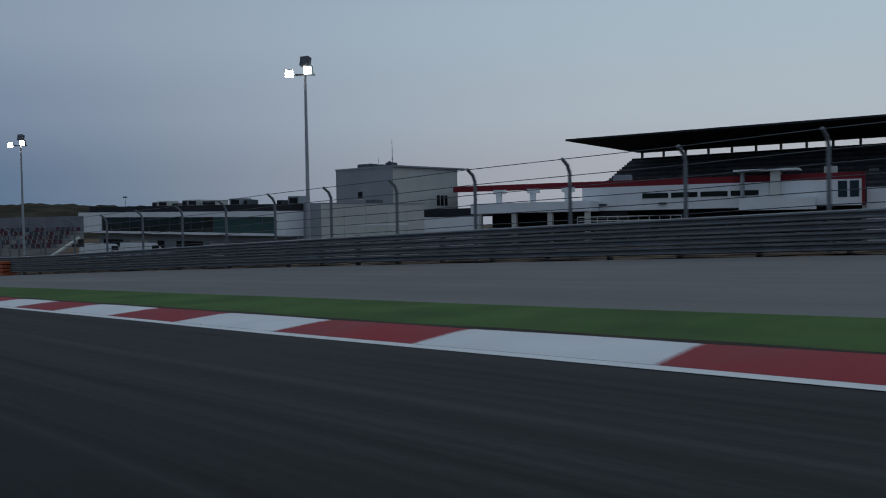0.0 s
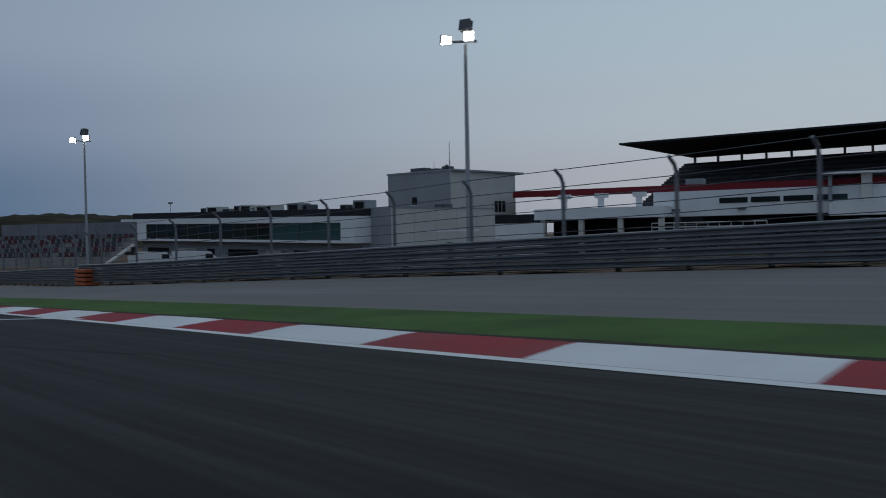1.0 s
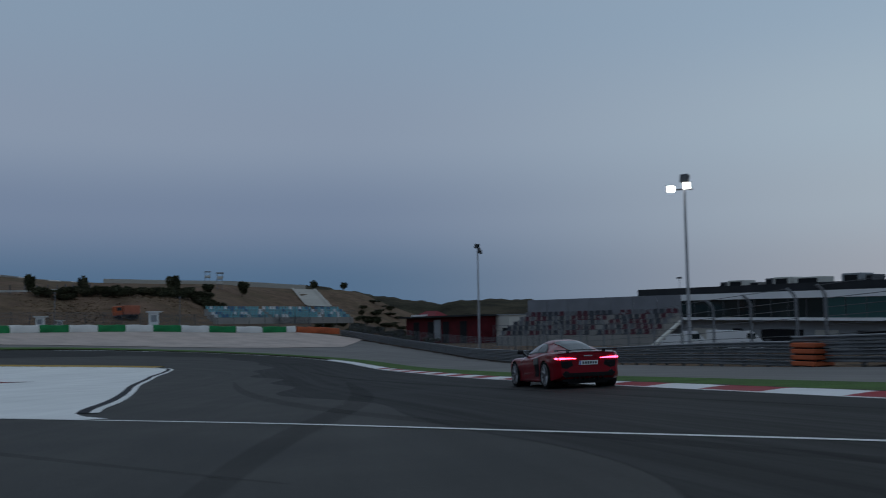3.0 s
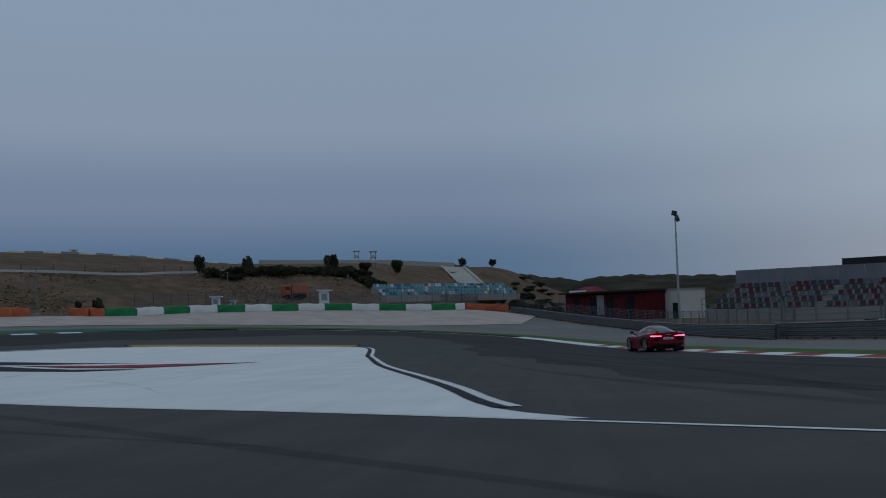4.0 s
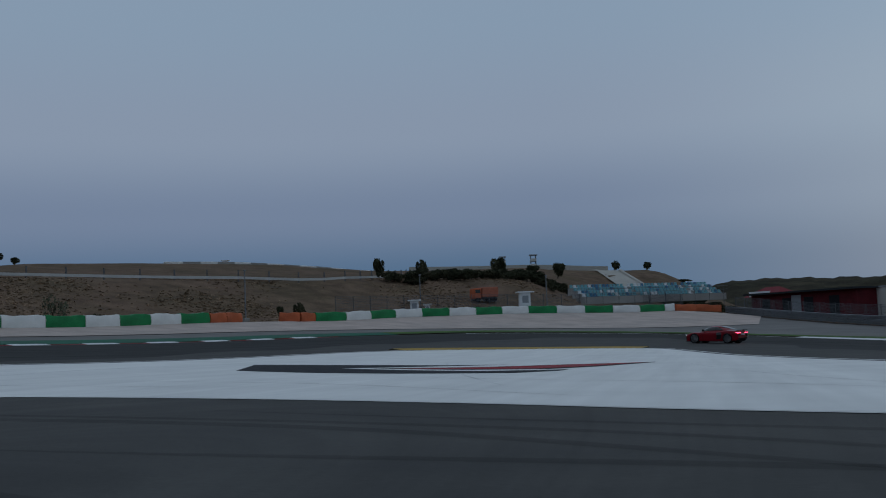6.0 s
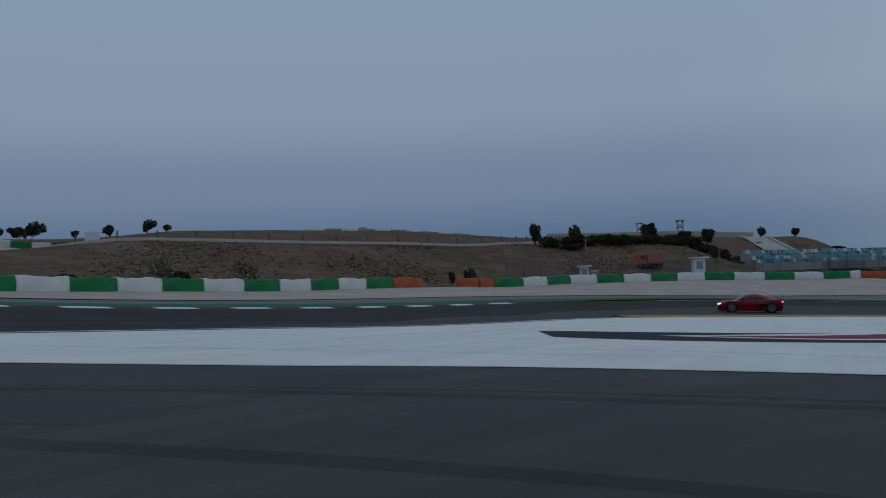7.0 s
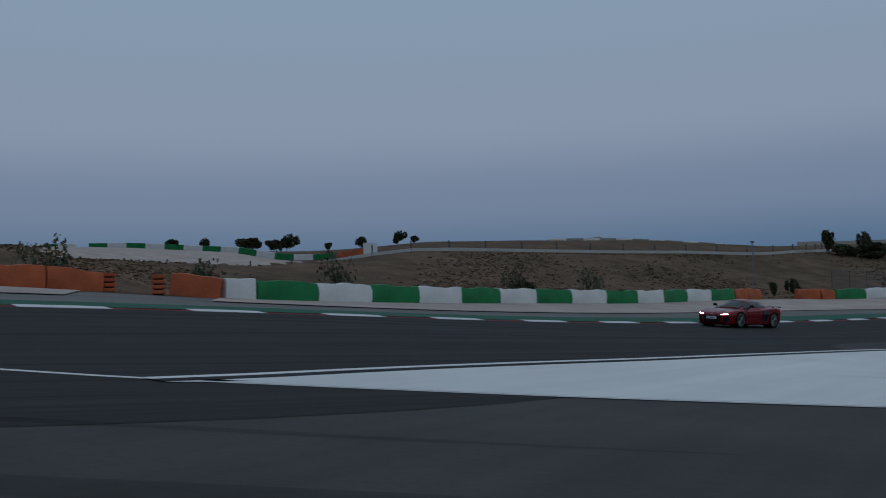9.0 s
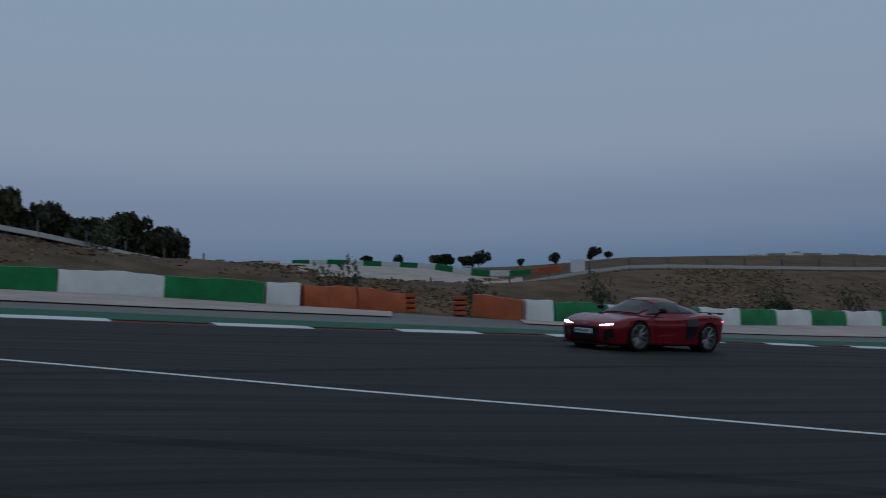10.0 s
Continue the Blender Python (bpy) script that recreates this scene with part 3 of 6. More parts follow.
def tyre_wall(points, colours, high, label):
    """A wall of tyre stacks under belt covers, one cover for each letter."""
    wall = tagged(new("tyre_barrier"), label, "tyre barrier", group="tyre barriers along the run-off")
    line = line_of(points, 0.25)
    run = np.r_[0, np.cumsum(np.linalg.norm(np.diff(line, axis=0), axis=1))]
    weights = [0.42 if c in "ws" else 1.2 if c == "o" else 1.0 for c in colours]
    cuts = np.r_[0, np.cumsum(weights)] / sum(weights) * run[-1]
    for n, c in enumerate(colours):
        a, b = (np.array([np.interp(s, run, line[:, k]) for k in (0, 1)]) for s in (cuts[n] + 0.015, cuts[n + 1] - 0.015))
        mid = (a + b) / 2
        mat = {"w": BELT_WHITE, "W": BELT_WHITE, "G": BELT_GREEN, "o": BELT_ORANGE}[c]
        me = cover_mesh(float(np.linalg.norm(b - a)), high, 0.62, mat, n * 7 + len(colours))
        ob = new("cover", me)
        ob.parent = wall
        za, zb = land_at(*a), land_at(*b)
        ob.matrix_basis = pose(mid[0], mid[1], (za + zb) / 2 - 0.03, 0, -math.degrees(math.atan2(zb - za, np.linalg.norm(b - a))), math.degrees(math.atan2(b[1] - a[1], b[0] - a[0])))
        ob["label"] = {"w": "white belt cover", "W": "white belt cover", "G": "green belt cover", "o": "orange belt cover"}[c]
    return wall


def slat_stack(p, d, wide, high, name="barrier_end_block"):
    """A stack of orange plastic slats that closes the end of a barrier."""
    block = thing(name, "stack of orange plastic slats closing a barrier end", "barrier block", placed(p, d))
    n = 4
    for k in range(n):
        z0 = high * k / n
        part("slat", boxes((-wide / 2, wide / 2, -0.4, 0.4, z0 + 0.015, z0 + high / n - 0.035), bevel=0.025), BELT_ORANGE, block)
    part("core", boxes((-wide / 2 + 0.08, wide / 2 - 0.08, -0.3, 0.3, 0, high - 0.05)), SHADE_DARK, block)
    return block


tyre_wall([(-98.6, 25.75), (-98.75, 26.9), (-100.7, 33), (-102.0, 37), (-104.9, 46.3), (-106.8, 55.7), (-108.7, 62.3), (-110, 68.3)], "wGWGWGWGWGWGWG", 0.86, "tyre wall under white and green belt covers")
tyre_wall([(-110, 68.35), (-110.9, 72.3)], "oo", 0.84, "tyre wall end under orange belt covers")
tyre_wall([(-110.6, 76.4), (-109.3, 78.6), (-109.6, 79.6)], "oo", 0.84, "tyre wall end under orange belt covers")
tyre_wall([(-109.5, 79.6), (-109.3, 82), (-109.9, 91), (-108.6, 99.8), (-106.6, 107.8), (-103.4, 114.5), (-99.7, 121.2), (-97.4, 126.6)], "GWGWGWGWGWGWGw", 0.86, "tyre wall under white and green belt covers")
tyre_wall([(-97.3, 126.8), (-96.0, 130.2), (-94.0, 132.4)], "oo", 0.84, "tyre wall end under orange belt covers")
tyre_wall([(-98.55, 25.7), (-99.35, 23.9)], "o", 0.86, "tyre wall end under an orange belt cover")
tyre_wall([(-99.75, 17.2), (-100.9, 21.6)], "oo", 0.86, "tyre wall end under orange belt covers")
tyre_wall([(-99.85, 15.9), (-99.75, 17.15)], "W", 0.86, "short tyre wall piece under a white belt cover")
tyre_wall([(-99.9, 15.85), (-100.2, 12.3), (-99.6, 8), (-99, 4), (-97, -4), (-93.5, -15)], "GWGWGWGWG", 0.86, "tyre wall under white and green belt covers")
slat_stack((-101.1, 22.0), (0.2, 1), 0.5, 0.8)
slat_stack((-99.6, 23.55), (0.3, 1), 0.5, 0.8)


def w_rail(line, z0, high, label, parent):
    """One W-beam rail along a line, its corrugation towards the left-hand side."""
    nn = normals(line)
    z = np.convolve(np.pad(land(line[:, 0], line[:, 1]), 9, "edge"), np.ones(19) / 19, "valid")
    prof = [(0.0, 0.0), (0.085, 0.12), (0.085, 0.28), (0.0, 0.44), (0.0, 0.56), (0.085, 0.72), (0.085, 0.88), (0.0, 1.0), (-0.02, 1.0), (-0.02, 0.0), (0.0, 0.0)]
    rows = [np.column_stack([line - nn * o, z + z0 + h * high]) for o, h in prof]
    me = grid_mesh("rail", np.array(rows), STEEL)
    me.set_sharp_from_angle(angle=radians(35))
    ob = new("rail", me)
    ob.parent = parent
    return ob


def armco(points, label, rails=4, high=0.88):
    line = line_of(points, 1.0)
    g = tagged(new("guardrail"), label, "guardrail", group="steel guardrails")
    step = high / rails
    for k in range(rails):
        w_rail(line, 0.06 + k * step, step * 0.93, label, g)
    nn = normals(line)
    me = finish(boxes((-0.05, 0.05, -0.07, 0.07, -0.4, high + 0.05)), "post", DARK_STEEL)
    for p, n in list(zip(line, nn))[::2]:
        ob = new("post", me)
        ob.parent = g
        ob.matrix_basis = placed(p + n * 0.1, (-n[1], n[0]))
    return g


# The line of the armco is turned so that its corrugations face the track.
ARM1 = [(40, -13.4), (28, 0.1), (15, 13.3), (0.2, 27.6), (-12, 39.9), (-25.4, 52.6), (-35, 66.8), (-43.2, 77.2), (-46.2, 83)]
ARM2 = [(-44.2, 77.0), (-50, 86.5), (-60, 101.3), (-68, 111.8), (-77, 120.2), (-87, 126.8), (-92.5, 130.5)]
armco(ARM1[:6], "long four-rail galvanised steel guardrail below the paddock fence")
armco(ARM1[5:], "four-rail galvanised steel guardrail beyond the orange block")
armco(ARM2, "four-rail galvanised steel guardrail curving along the run-off")
# windblown dirt along the foot of the rail
for foot in (ARM1[:6], ARM2):
    foot = dense(foot, 0.5)
    side = normals(foot)
    s = np.arange(len(foot)) * 0.5
    reach = (0.36 + 0.26 * np.sin(s / 3.1) * np.sin(s / 1.3 + 1) + 0.14 * np.sin(s * 1.7))[:, None]
    dirt = tagged(new("dirt_strip"), "dark windblown dirt along the guardrail's foot", "dirt", kind="structure")
    ribbon("dirt", foot - side * (0.12 + np.maximum(reach, 0.04)), foot + side * 0.25, 2, 0.028, DIRT, dirt)
slat_stack((-24.75, 51.9), (-0.7, 0.7), 1.15, 0.8)


def debris_fence(points, spacing, start, label, wires=7, high=2.7):
    """Posts cranked over at the top, with strands of wire between them."""
    line = line_of(points, 0.1)
    nn = normals(line)
    fence = tagged(new("debris_fence"), label, "fence", group="debris fences")
    bm = bmesh.new()
    tube(bm, (0, 0, -0.3), (0, 0, high - 0.35), 0.055, 0.05, 8)
    tube(bm, (0, 0, high - 0.37), (0, 0.1, high - 0.16), 0.05, 0.05, 8)
    tube(bm, (0, 0.09, high - 0.18), (0, 0.33, high), 0.05, 0.045, 8)
    post = finish(bm, "post", STEEL, smooth=40)
    idx = range(int(start * 10), len(line), int(spacing * 10))
    tops = []
    for i in idx:
        n = nn[i]
        ob = new("post", post)
        ob.parent = fence
        m = placed(line[i], (-n[1], n[0]))
        ob.matrix_basis = m
        tops.append(m)
    spots = [(0.33, high - 0.02)] + [(0.02, 0.75 + (high - 1.2) * k / (wires - 2)) for k in range(wires - 1)]
    for y, z in spots:
        mid = np.array([m @ Vector((0, y, z)) for m in tops])
        rows = [mid + np.array(o) for o in ((0.008, 0.008, 0), (0, 0, 0.011), (-0.008, -0.008, 0), (0, 0, -0.011), (0.008, 0.008, 0))]
        ob = new("wire", grid_mesh("wire", np.array(rows), DARK_STEEL))
        ob.parent = fence
    return fence


debris_fence([(p[0] + 0.5, p[1] + 0.5) for p in ARM1[:6]], 3.55, 1.2, "wire debris fence with cranked steel posts behind the guardrail")
debris_fence([(p[0] + 0.6, p[1] + 0.3) for p in ARM1[5:]], 3.55, 1.0, "wire debris fence with cranked steel posts behind the guardrail")


# ---- floodlight masts ----
def light_mast(x, y, top, lit, facing, label):
    z0 = land_at(x, y)
    mast = thing("light_mast", label, "floodlight mast", pose(x, y, z0, 0, 0, facing), group="floodlight masts")
    h = top - z0
    bm = bmesh.new()
    tube(bm, (0, 0, -0.4), (0, 0, h * 0.5), 0.105, 0.085, 12)
    tube(bm, (0, 0, h * 0.5), (0, 0, h), 0.085, 0.06, 12)
    part("pole", bm, POLE_STEEL, mast, "tall tapered galvanised pole", smooth=40)
    part("crossarm", boxes((-0.85, 0.45, -0.05, 0.05, h - 0.28, h - 0.2)), DARK_STEEL, mast)
    for dx, dz, yaw, on in ((-0.72, -0.2, 12, lit), (0.14, -0.05, -4, lit), (0.1, 0.32, 150, False)):
        m = pose(dx, -0.12 if on else 0.05, h + dz, 14, 0, yaw)
        bm = bmesh.new()
        box(bm, -0.2, 0.2, 0.0, 0.26, -0.19, 0.19, bevel=0.03, m=m)
        head = part("lamp_head", bm, DARK_STEEL, mast, "metal floodlight housing")
        bm = bmesh.new()
        box(bm, -0.175, 0.175, -0.02, -0.004, -0.165, 0.165, m=m)
        part("lens", bm, FLOOD if on else DARK_GLASS, head, "glowing white lens" if on else "unlit lens")
    return mast


light_mast(-6.75, 44.05, 8.15, True, 0, "tall floodlight mast with two lit lamps behind the guardrail")
light_mast(-32.65, 71.3, 7.65, True, 8, "tall floodlight mast with two lit lamps beside the stand")
light_mast(-59.5, 103.4, 7.6, False, 285, "tall floodlight mast with unlit lamps")


# ---- paddock buildings ----
def local(x, y, z, dx, dy, tilt=0.0):
    """A pose at a corner of a building: x along its front, y into it."""
    return pose(x, y, z, 0, tilt, math.degrees(math.atan2(dy, dx)))


def long_building():
    b = thing("clubhouse", "long low white building with a band of dark windows", "building", local(-52.9, 132.3, 0.7, 0.762, -0.648, 1.05))
    L = 45.4
    w0, w1, za, zb = 6.2, 43.4, 0.28, 2.12
    for label, span in (("white band below the windows", (0, L, 0, 0.35, 0, za)), ("white fascia above the windows", (0, L, 0, 0.35, zb, 2.78)), ("white end pier", (0, w0, 0, 0.35, za, zb)), ("white end pier", (w1, L, 0, 0.35, za, zb)),
                        ("white side wall", (0, 0.35, 0.35, 12, 0, 2.78)), ("white side wall", (L - 0.35, L, 0.35, 12, 0, 2.78)), ("white back wall", (0.35, L - 0.35, 11.65, 12, 0, 2.78))):
        part("wall", boxes(span), RENDER_WHITE, b, label)
    part("floor_slab", boxes((0.35, L - 0.35, 0.35, 11.65, 0.0, 0.2)), CONCRETE, b)
    part("roof", boxes((2.0, L, 0.6, 11.8, 2.79, 3.55), (0.35, L - 0.35, 0.36, 11.64, 2.6, 2.785)), DARK_ROOF, b, "dark flat roof")
    part("ground_floor", boxes((2.6, L - 0.3, 1.6, 11.6, -4.2, -0.01)), RENDER_GREY, b, "recessed grey ground floor")
    n = 16
    step = (w1 - w0) / n
    for k in range(n):
        teal = k >= 11
        win = part("window", boxes((w0 + k * step + 0.03, w0 + (k + 1) * step - 0.03, 0.16, 0.2, za, zb)), TEAL_GLASS if teal else DARK_GLASS, b, "green tinted pane" if teal else "dark pane")
        part("window_frame", boxes((w0 + k * step - 0.03, w0 + k * step + 0.03, 0.12, 0.24, za, zb)), DARK_STEEL, win)
    for x0, x1, mat in ((4, 9, SHADE_DARK), (11, 15, RENDER_CREAM), (17.5, 19, SHADE_DARK), (21.8, 27.5, SHADE_DARK), (29, 31.8, RENDER_CREAM), (34, 41, SHADE_DARK)):
        part("door", boxes((x0, x1, 1.54, 1.62, -4.1, -0.9)), mat, b)
    for x, w, h, mat in ((14.0, 0.9, 0.75, DARK_STEEL), (15.2, 2.6, 0.95, RENDER_CREAM), (18.6, 1.6, 0.55, CONCRETE), (21.0, 1.0, 1.0, DARK_STEEL), (22.1, 2.4, 1.1, RENDER_CREAM), (25.0, 3.6, 0.95, RENDER_CREAM), (31.0, 2.3, 1.15, RENDER_GREY), (33.8, 0.8, 0.9, DARK_STEEL), (40.0, 1.0, 0.7, DARK_STEEL), (42.0, 2.0, 1.3, RENDER_GREY)):
        u = part("roof_unit", boxes((x, x + w, 3.0, 4.6, 3.55, 3.55 + h * 0.7), bevel=0.04), mat, b, "air-conditioning unit")
        part("unit_grille", boxes((x + w * 0.15, x + w * 0.85, 2.97, 3.0, 3.62, 3.5 + h * 0.6)), SHADE_DARK, u)
    bm = bmesh.new()
    tube(bm, (5.6, 4, 3.5), (5.6, 4, 5.0), 0.03)
    box(bm, 5.2, 6.0, 3.9, 4.1, 4.8, 5.0)
    part("roof_mast", bm, DARK_STEEL, b)


def cream_block():
    b = thing("store_block", "windowless cream block with wide panels beside the clubhouse", "building", local(-14.5, 102.8, -3.2, 0.657, 0.754))
    part("wall", boxes((0, 16.4, 0, 4.9, 0, 6.55)), RENDER_CREAM, b)
    # thin grey sheet over the cream end: its shaded side put into colour
    part("side_panel", boxes((-0.05, -0.003, 0.0, 4.9, 0, 6.55)), RENDER_GREY, b, "grey sheet painting the end wall as shaded")
    part("parapet", boxes((-0.06, 16.46, -0.06, 4.96, 6.55, 6.66)), RENDER_GREY, b)
    for k in range(1, 5):
        part("panel_joint", boxes((k * 3.3, k * 3.3 + 0.05, -0.012, -0.002, 0, 6.5)), RENDER_GREY, b)
    part("sign_strip", boxes((5.2, 13.6, -0.03, -0.003, 4.1, 4.28)), RENDER_WHITE, b, "thin white strip on the wall")
    part("roof_hatch", boxes((9.2, 10.6, 1.2, 2.6, 6.66, 7.1)), DARK_STEEL, b)


def control_tower():
    b = thing("control_tower", "pale grey square control tower with roof plant and aerial", "tower", local(-9.14, 140.9, -3.2, 0.657, 0.754))
    part("wall", boxes((0, 14.6, 0, 12.6, 0, 12.75)), RENDER_GREY, b, "pale grey tower wall")
    part("front_cladding", boxes((0, 14.6, -0.06, -0.003, 0, 12.7)), RENDER_CREAM, b, "cream cladding")
    part("roof", boxes((-0.1, 16.2, -0.5, 12.7, 12.75, 13.0)), RENDER_GREY, b, "thin overhanging roof slab")
    win = part("window", boxes((-0.05, -0.01, 6.6, 7.6, 8.2, 9.3)), SHADE_DARK, b, "small dark window")
    part("window_frame", boxes((-0.07, -0.05, 6.5, 7.7, 8.1, 8.2)), RENDER_WHITE, win)
    for k in range(3):
        part("window", boxes((9.6 + k * 0.9, 10.3 + k * 0.9, -0.09, -0.062, 7.0, 8.6)), DARK_GLASS if k % 2 else SHADE_DARK, b, "narrow dark window")
    for x, y, w, h in ((2.5, 7.5, 2.8, 0.75), (2.5, 5.0, 1.2, 0.5), (3.0, 3.6, 0.8, 0.5), (1.5, 2.0, 1.0, 0.6)):
        part("roof_unit", boxes((x, x + 1.6, y, y + w, 13.0, 13.0 + h), bevel=0.04), DARK_STEEL, b)
    bm = bmesh.new()
    tube(bm, (0.8, 0.8, 13.0), (0.8, 0.8, 16.9), 0.06, 0.03, 6)
    for z in (14.0, 15.2, 16.4):
        tube(bm, (0.5, 0.8, z), (1.1, 0.8, z), 0.02, sides=4)
    part("aerial", bm, STEEL, b, "thin lattice aerial")
    bm = bmesh.new()
    tube(bm, (1.2, 4.2, 13.0), (1.2, 4.2, 14.4), 0.03, sides=5)
    part("aerial", bm, STEEL, b)
    bm = bmesh.new()
    bmesh.ops.create_icosphere(bm, subdivisions=2, radius=0.35, matrix=Matrix.Translation((0.8, 1.4, 13.4)))
    part("dish", bm, DARK_STEEL, b, smooth=60)


def pit_building():
    b = thing("pit_building", "white pit building with a dark red roof band", "building", local(-0.2, 145.6, 0, 0.915, -0.403))
    part("roof_band", boxes((0, 57.4, 0, 0.5, 5.72, 6.6)), RED_CLAD, b, "dark red fascia")
    part("roof", boxes((0, 57.4, 0.5, 14, 6.2, 6.5)), DARK_ROOF, b)
    part("terrace_slab", boxes((5.2, 23.0, -5.5, 6, 2.3, 3.75)), RENDER_WHITE, b, "white terrace parapet")
    part("terrace_roof", boxes((-6, 5.2, -3, 6, 2.0, 3.2)), DARK_ROOF, b)
    part("side_wall", boxes((-5, 7, -7, -6.7, -3.0, 1.9)), RENDER_WHITE, b, "low white side wall")
    for k in range(3):
        x = 8.6 + k * 5.2
        col = part("column", boxes((x, x + 0.7, -4.0, -3.3, 3.75, 5.72)), RENDER_WHITE, b, "white terrace column")
        part("capital", boxes((x - 0.4, x + 1.3, -4.1, -3.2, 5.1, 5.71)), RENDER_WHITE, col)
    for k in range(4):
        x = 6.0 + k * 5.4
        part("column", boxes((x, x + 0.7, -5.2, -4.5, -3.0, 2.3)), RENDER_CREAM, b)
        # flat near-black sheet: the garage's inner shade put into colour
        part("opening", boxes((x + 1.0, x + 4.9, -0.6, -0.4, -3.0, 2.2)), SHADE_DARK, b, "near-black sheet painted as the shade inside a garage")
    # near-black sheet behind the garages, their depth's shade as colour
    part("garage_back", boxes((4.8, 20.4, 4, 4.3, -3.0, 2.3)), SHADE_DARK, b, "near-black sheet painted as the shade deep in the garages")
    part("upper_wall", boxes((20.5, 57.4, -0.3, 0.4, 2.35, 5.7)), RENDER_WHITE, b, "white upper wall")
    # near-black sheet that paints the shade under the upper floor
    part("backing", boxes((20.5, 57.4, 4, 4.3, -3.0, 2.35)), SHADE_DARK, b, "near-black sheet painted as the shade under the upper floor")
    for k in range(4):
        x = 29.2 + k * 4.0
        w = part("window", boxes((x, x + 3.6, -0.36, -0.305, 3.95, 4.65)), DARK_GLASS, b, "dark strip window")
        part("window_frame", boxes((x - 0.08, x + 3.68, -0.34, -0.302, 3.86, 3.94)), RENDER_CREAM, w)
    for x in (23.0, 31.5):
        part("wall_lamp", boxes((x, x + 1.1, -0.7, -0.3, 3.1, 3.35), bevel=0.05), DARK_STEEL, b)
    st = part("stair_tower", boxes((42.6, 43.0, -1.5, 2.5, 2.3, 7.1), (43.0, 46.4, 2.0, 2.5, 2.3, 7.1)), RENDER_GREY, b, "grey stair tower")
    part("stair_wall", boxes((46.4, 47.6, -1.6, 2.5, 2.3, 7.1)), RENDER_CREAM, st)
    part("stair_roof", boxes((41.8, 50.0, -2.4, 3, 7.1, 7.32)), RENDER_WHITE, st, "thin flat canopy")
    part("balcony", boxes((42.8, 52.0, -4.6, -0.31, 1.9, 3.5)), RENDER_WHITE, b, "white boxed balcony")
    part("end_wall", boxes((57.41, 57.8, -0.3, 8, 2.35, 6.6)), RED_CLAD, b)
    part("end_room", boxes((58, 62, 1, 9, -3, 4.6)), RENDER_WHITE, b)
    for k in range(2):
        part("window", boxes((54.6 + k * 1.4, 55.7 + k * 1.4, -0.36, -0.305, 3.4, 5.5)), DARK_GLASS, b)
    part("roof_unit", boxes((24.2, 26.6, 3, 5, 6.6, 7.5), bevel=0.05), RENDER_GREY, b)
    part("roof_unit", boxes((52.8, 54.4, 3, 5, 6.6, 7.6), bevel=0.05), RENDER_CREAM, b)
    # gantry of pale tubes in front of the garages
    bm = bmesh.new()
    for z in (0.9, 1.45):
        tube(bm, (22, -8, z), (36, -8, z), 0.07, sides=5)
    for k in range(11):
        tube(bm, (22 + k * 1.4, -8, -3), (22 + k * 1.4, -8, 1.45), 0.05, sides=5)
    part("railing", bm, RENDER_CREAM, b, "pale tubular railing")


def main_stand():
    b = thing("grandstand", "large covered grandstand with a black cantilever roof", "grandstand", local(22.3, 189.6, 0, 0.81, -0.586))
    L = 130
    bm = bmesh.new()
    v = [bm.verts.new(p) for p in ((0, 0, 17.0), (L, 0, 17.0), (L, 27, 15.7), (3.5, 27, 15.7), (0, 0, 17.35), (L, 0, 17.35), (L, 27, 17.6), (3.5, 27, 17.6))]
    for f in ((0, 1, 2, 3), (4, 5, 6, 7), (0, 1, 5, 4), (1, 2, 6, 5), (2, 3, 7, 6), (3, 0, 4, 7)):
        bm.faces.new([v[k] for k in f])
    part("roof", bm, DARK_ROOF, b, "black cantilever roof")
    n = 22
    for k in range(n):
        y0, z0 = 5 + k * 1.0, 3.6 + k * 0.5
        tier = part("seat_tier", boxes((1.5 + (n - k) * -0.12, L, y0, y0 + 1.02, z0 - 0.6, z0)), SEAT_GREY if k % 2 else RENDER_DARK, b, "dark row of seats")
    for k in range(6):
        part("stair_aisle", boxes((13 + k * 20, 14.6 + k * 20, 15.8, 16.2, 9.0, 9.4)), CONCRETE, b)
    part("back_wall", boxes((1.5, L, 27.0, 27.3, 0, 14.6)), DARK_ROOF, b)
    for k in range(26):
        part("roof_strut", boxes((4 + k * 5, 4.4 + k * 5, 26.4, 26.9, 14.4, 15.9)), CONCRETE, b)
    part("front_wall", boxes((0.5, L, 4.4, 5.0, -3, 3.2)), CONCRETE, b)


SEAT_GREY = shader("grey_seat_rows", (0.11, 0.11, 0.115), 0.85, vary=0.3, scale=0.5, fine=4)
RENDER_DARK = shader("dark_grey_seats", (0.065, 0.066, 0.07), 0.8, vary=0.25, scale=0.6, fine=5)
long_building()
cream_block()
control_tower()
pit_building()
main_stand()


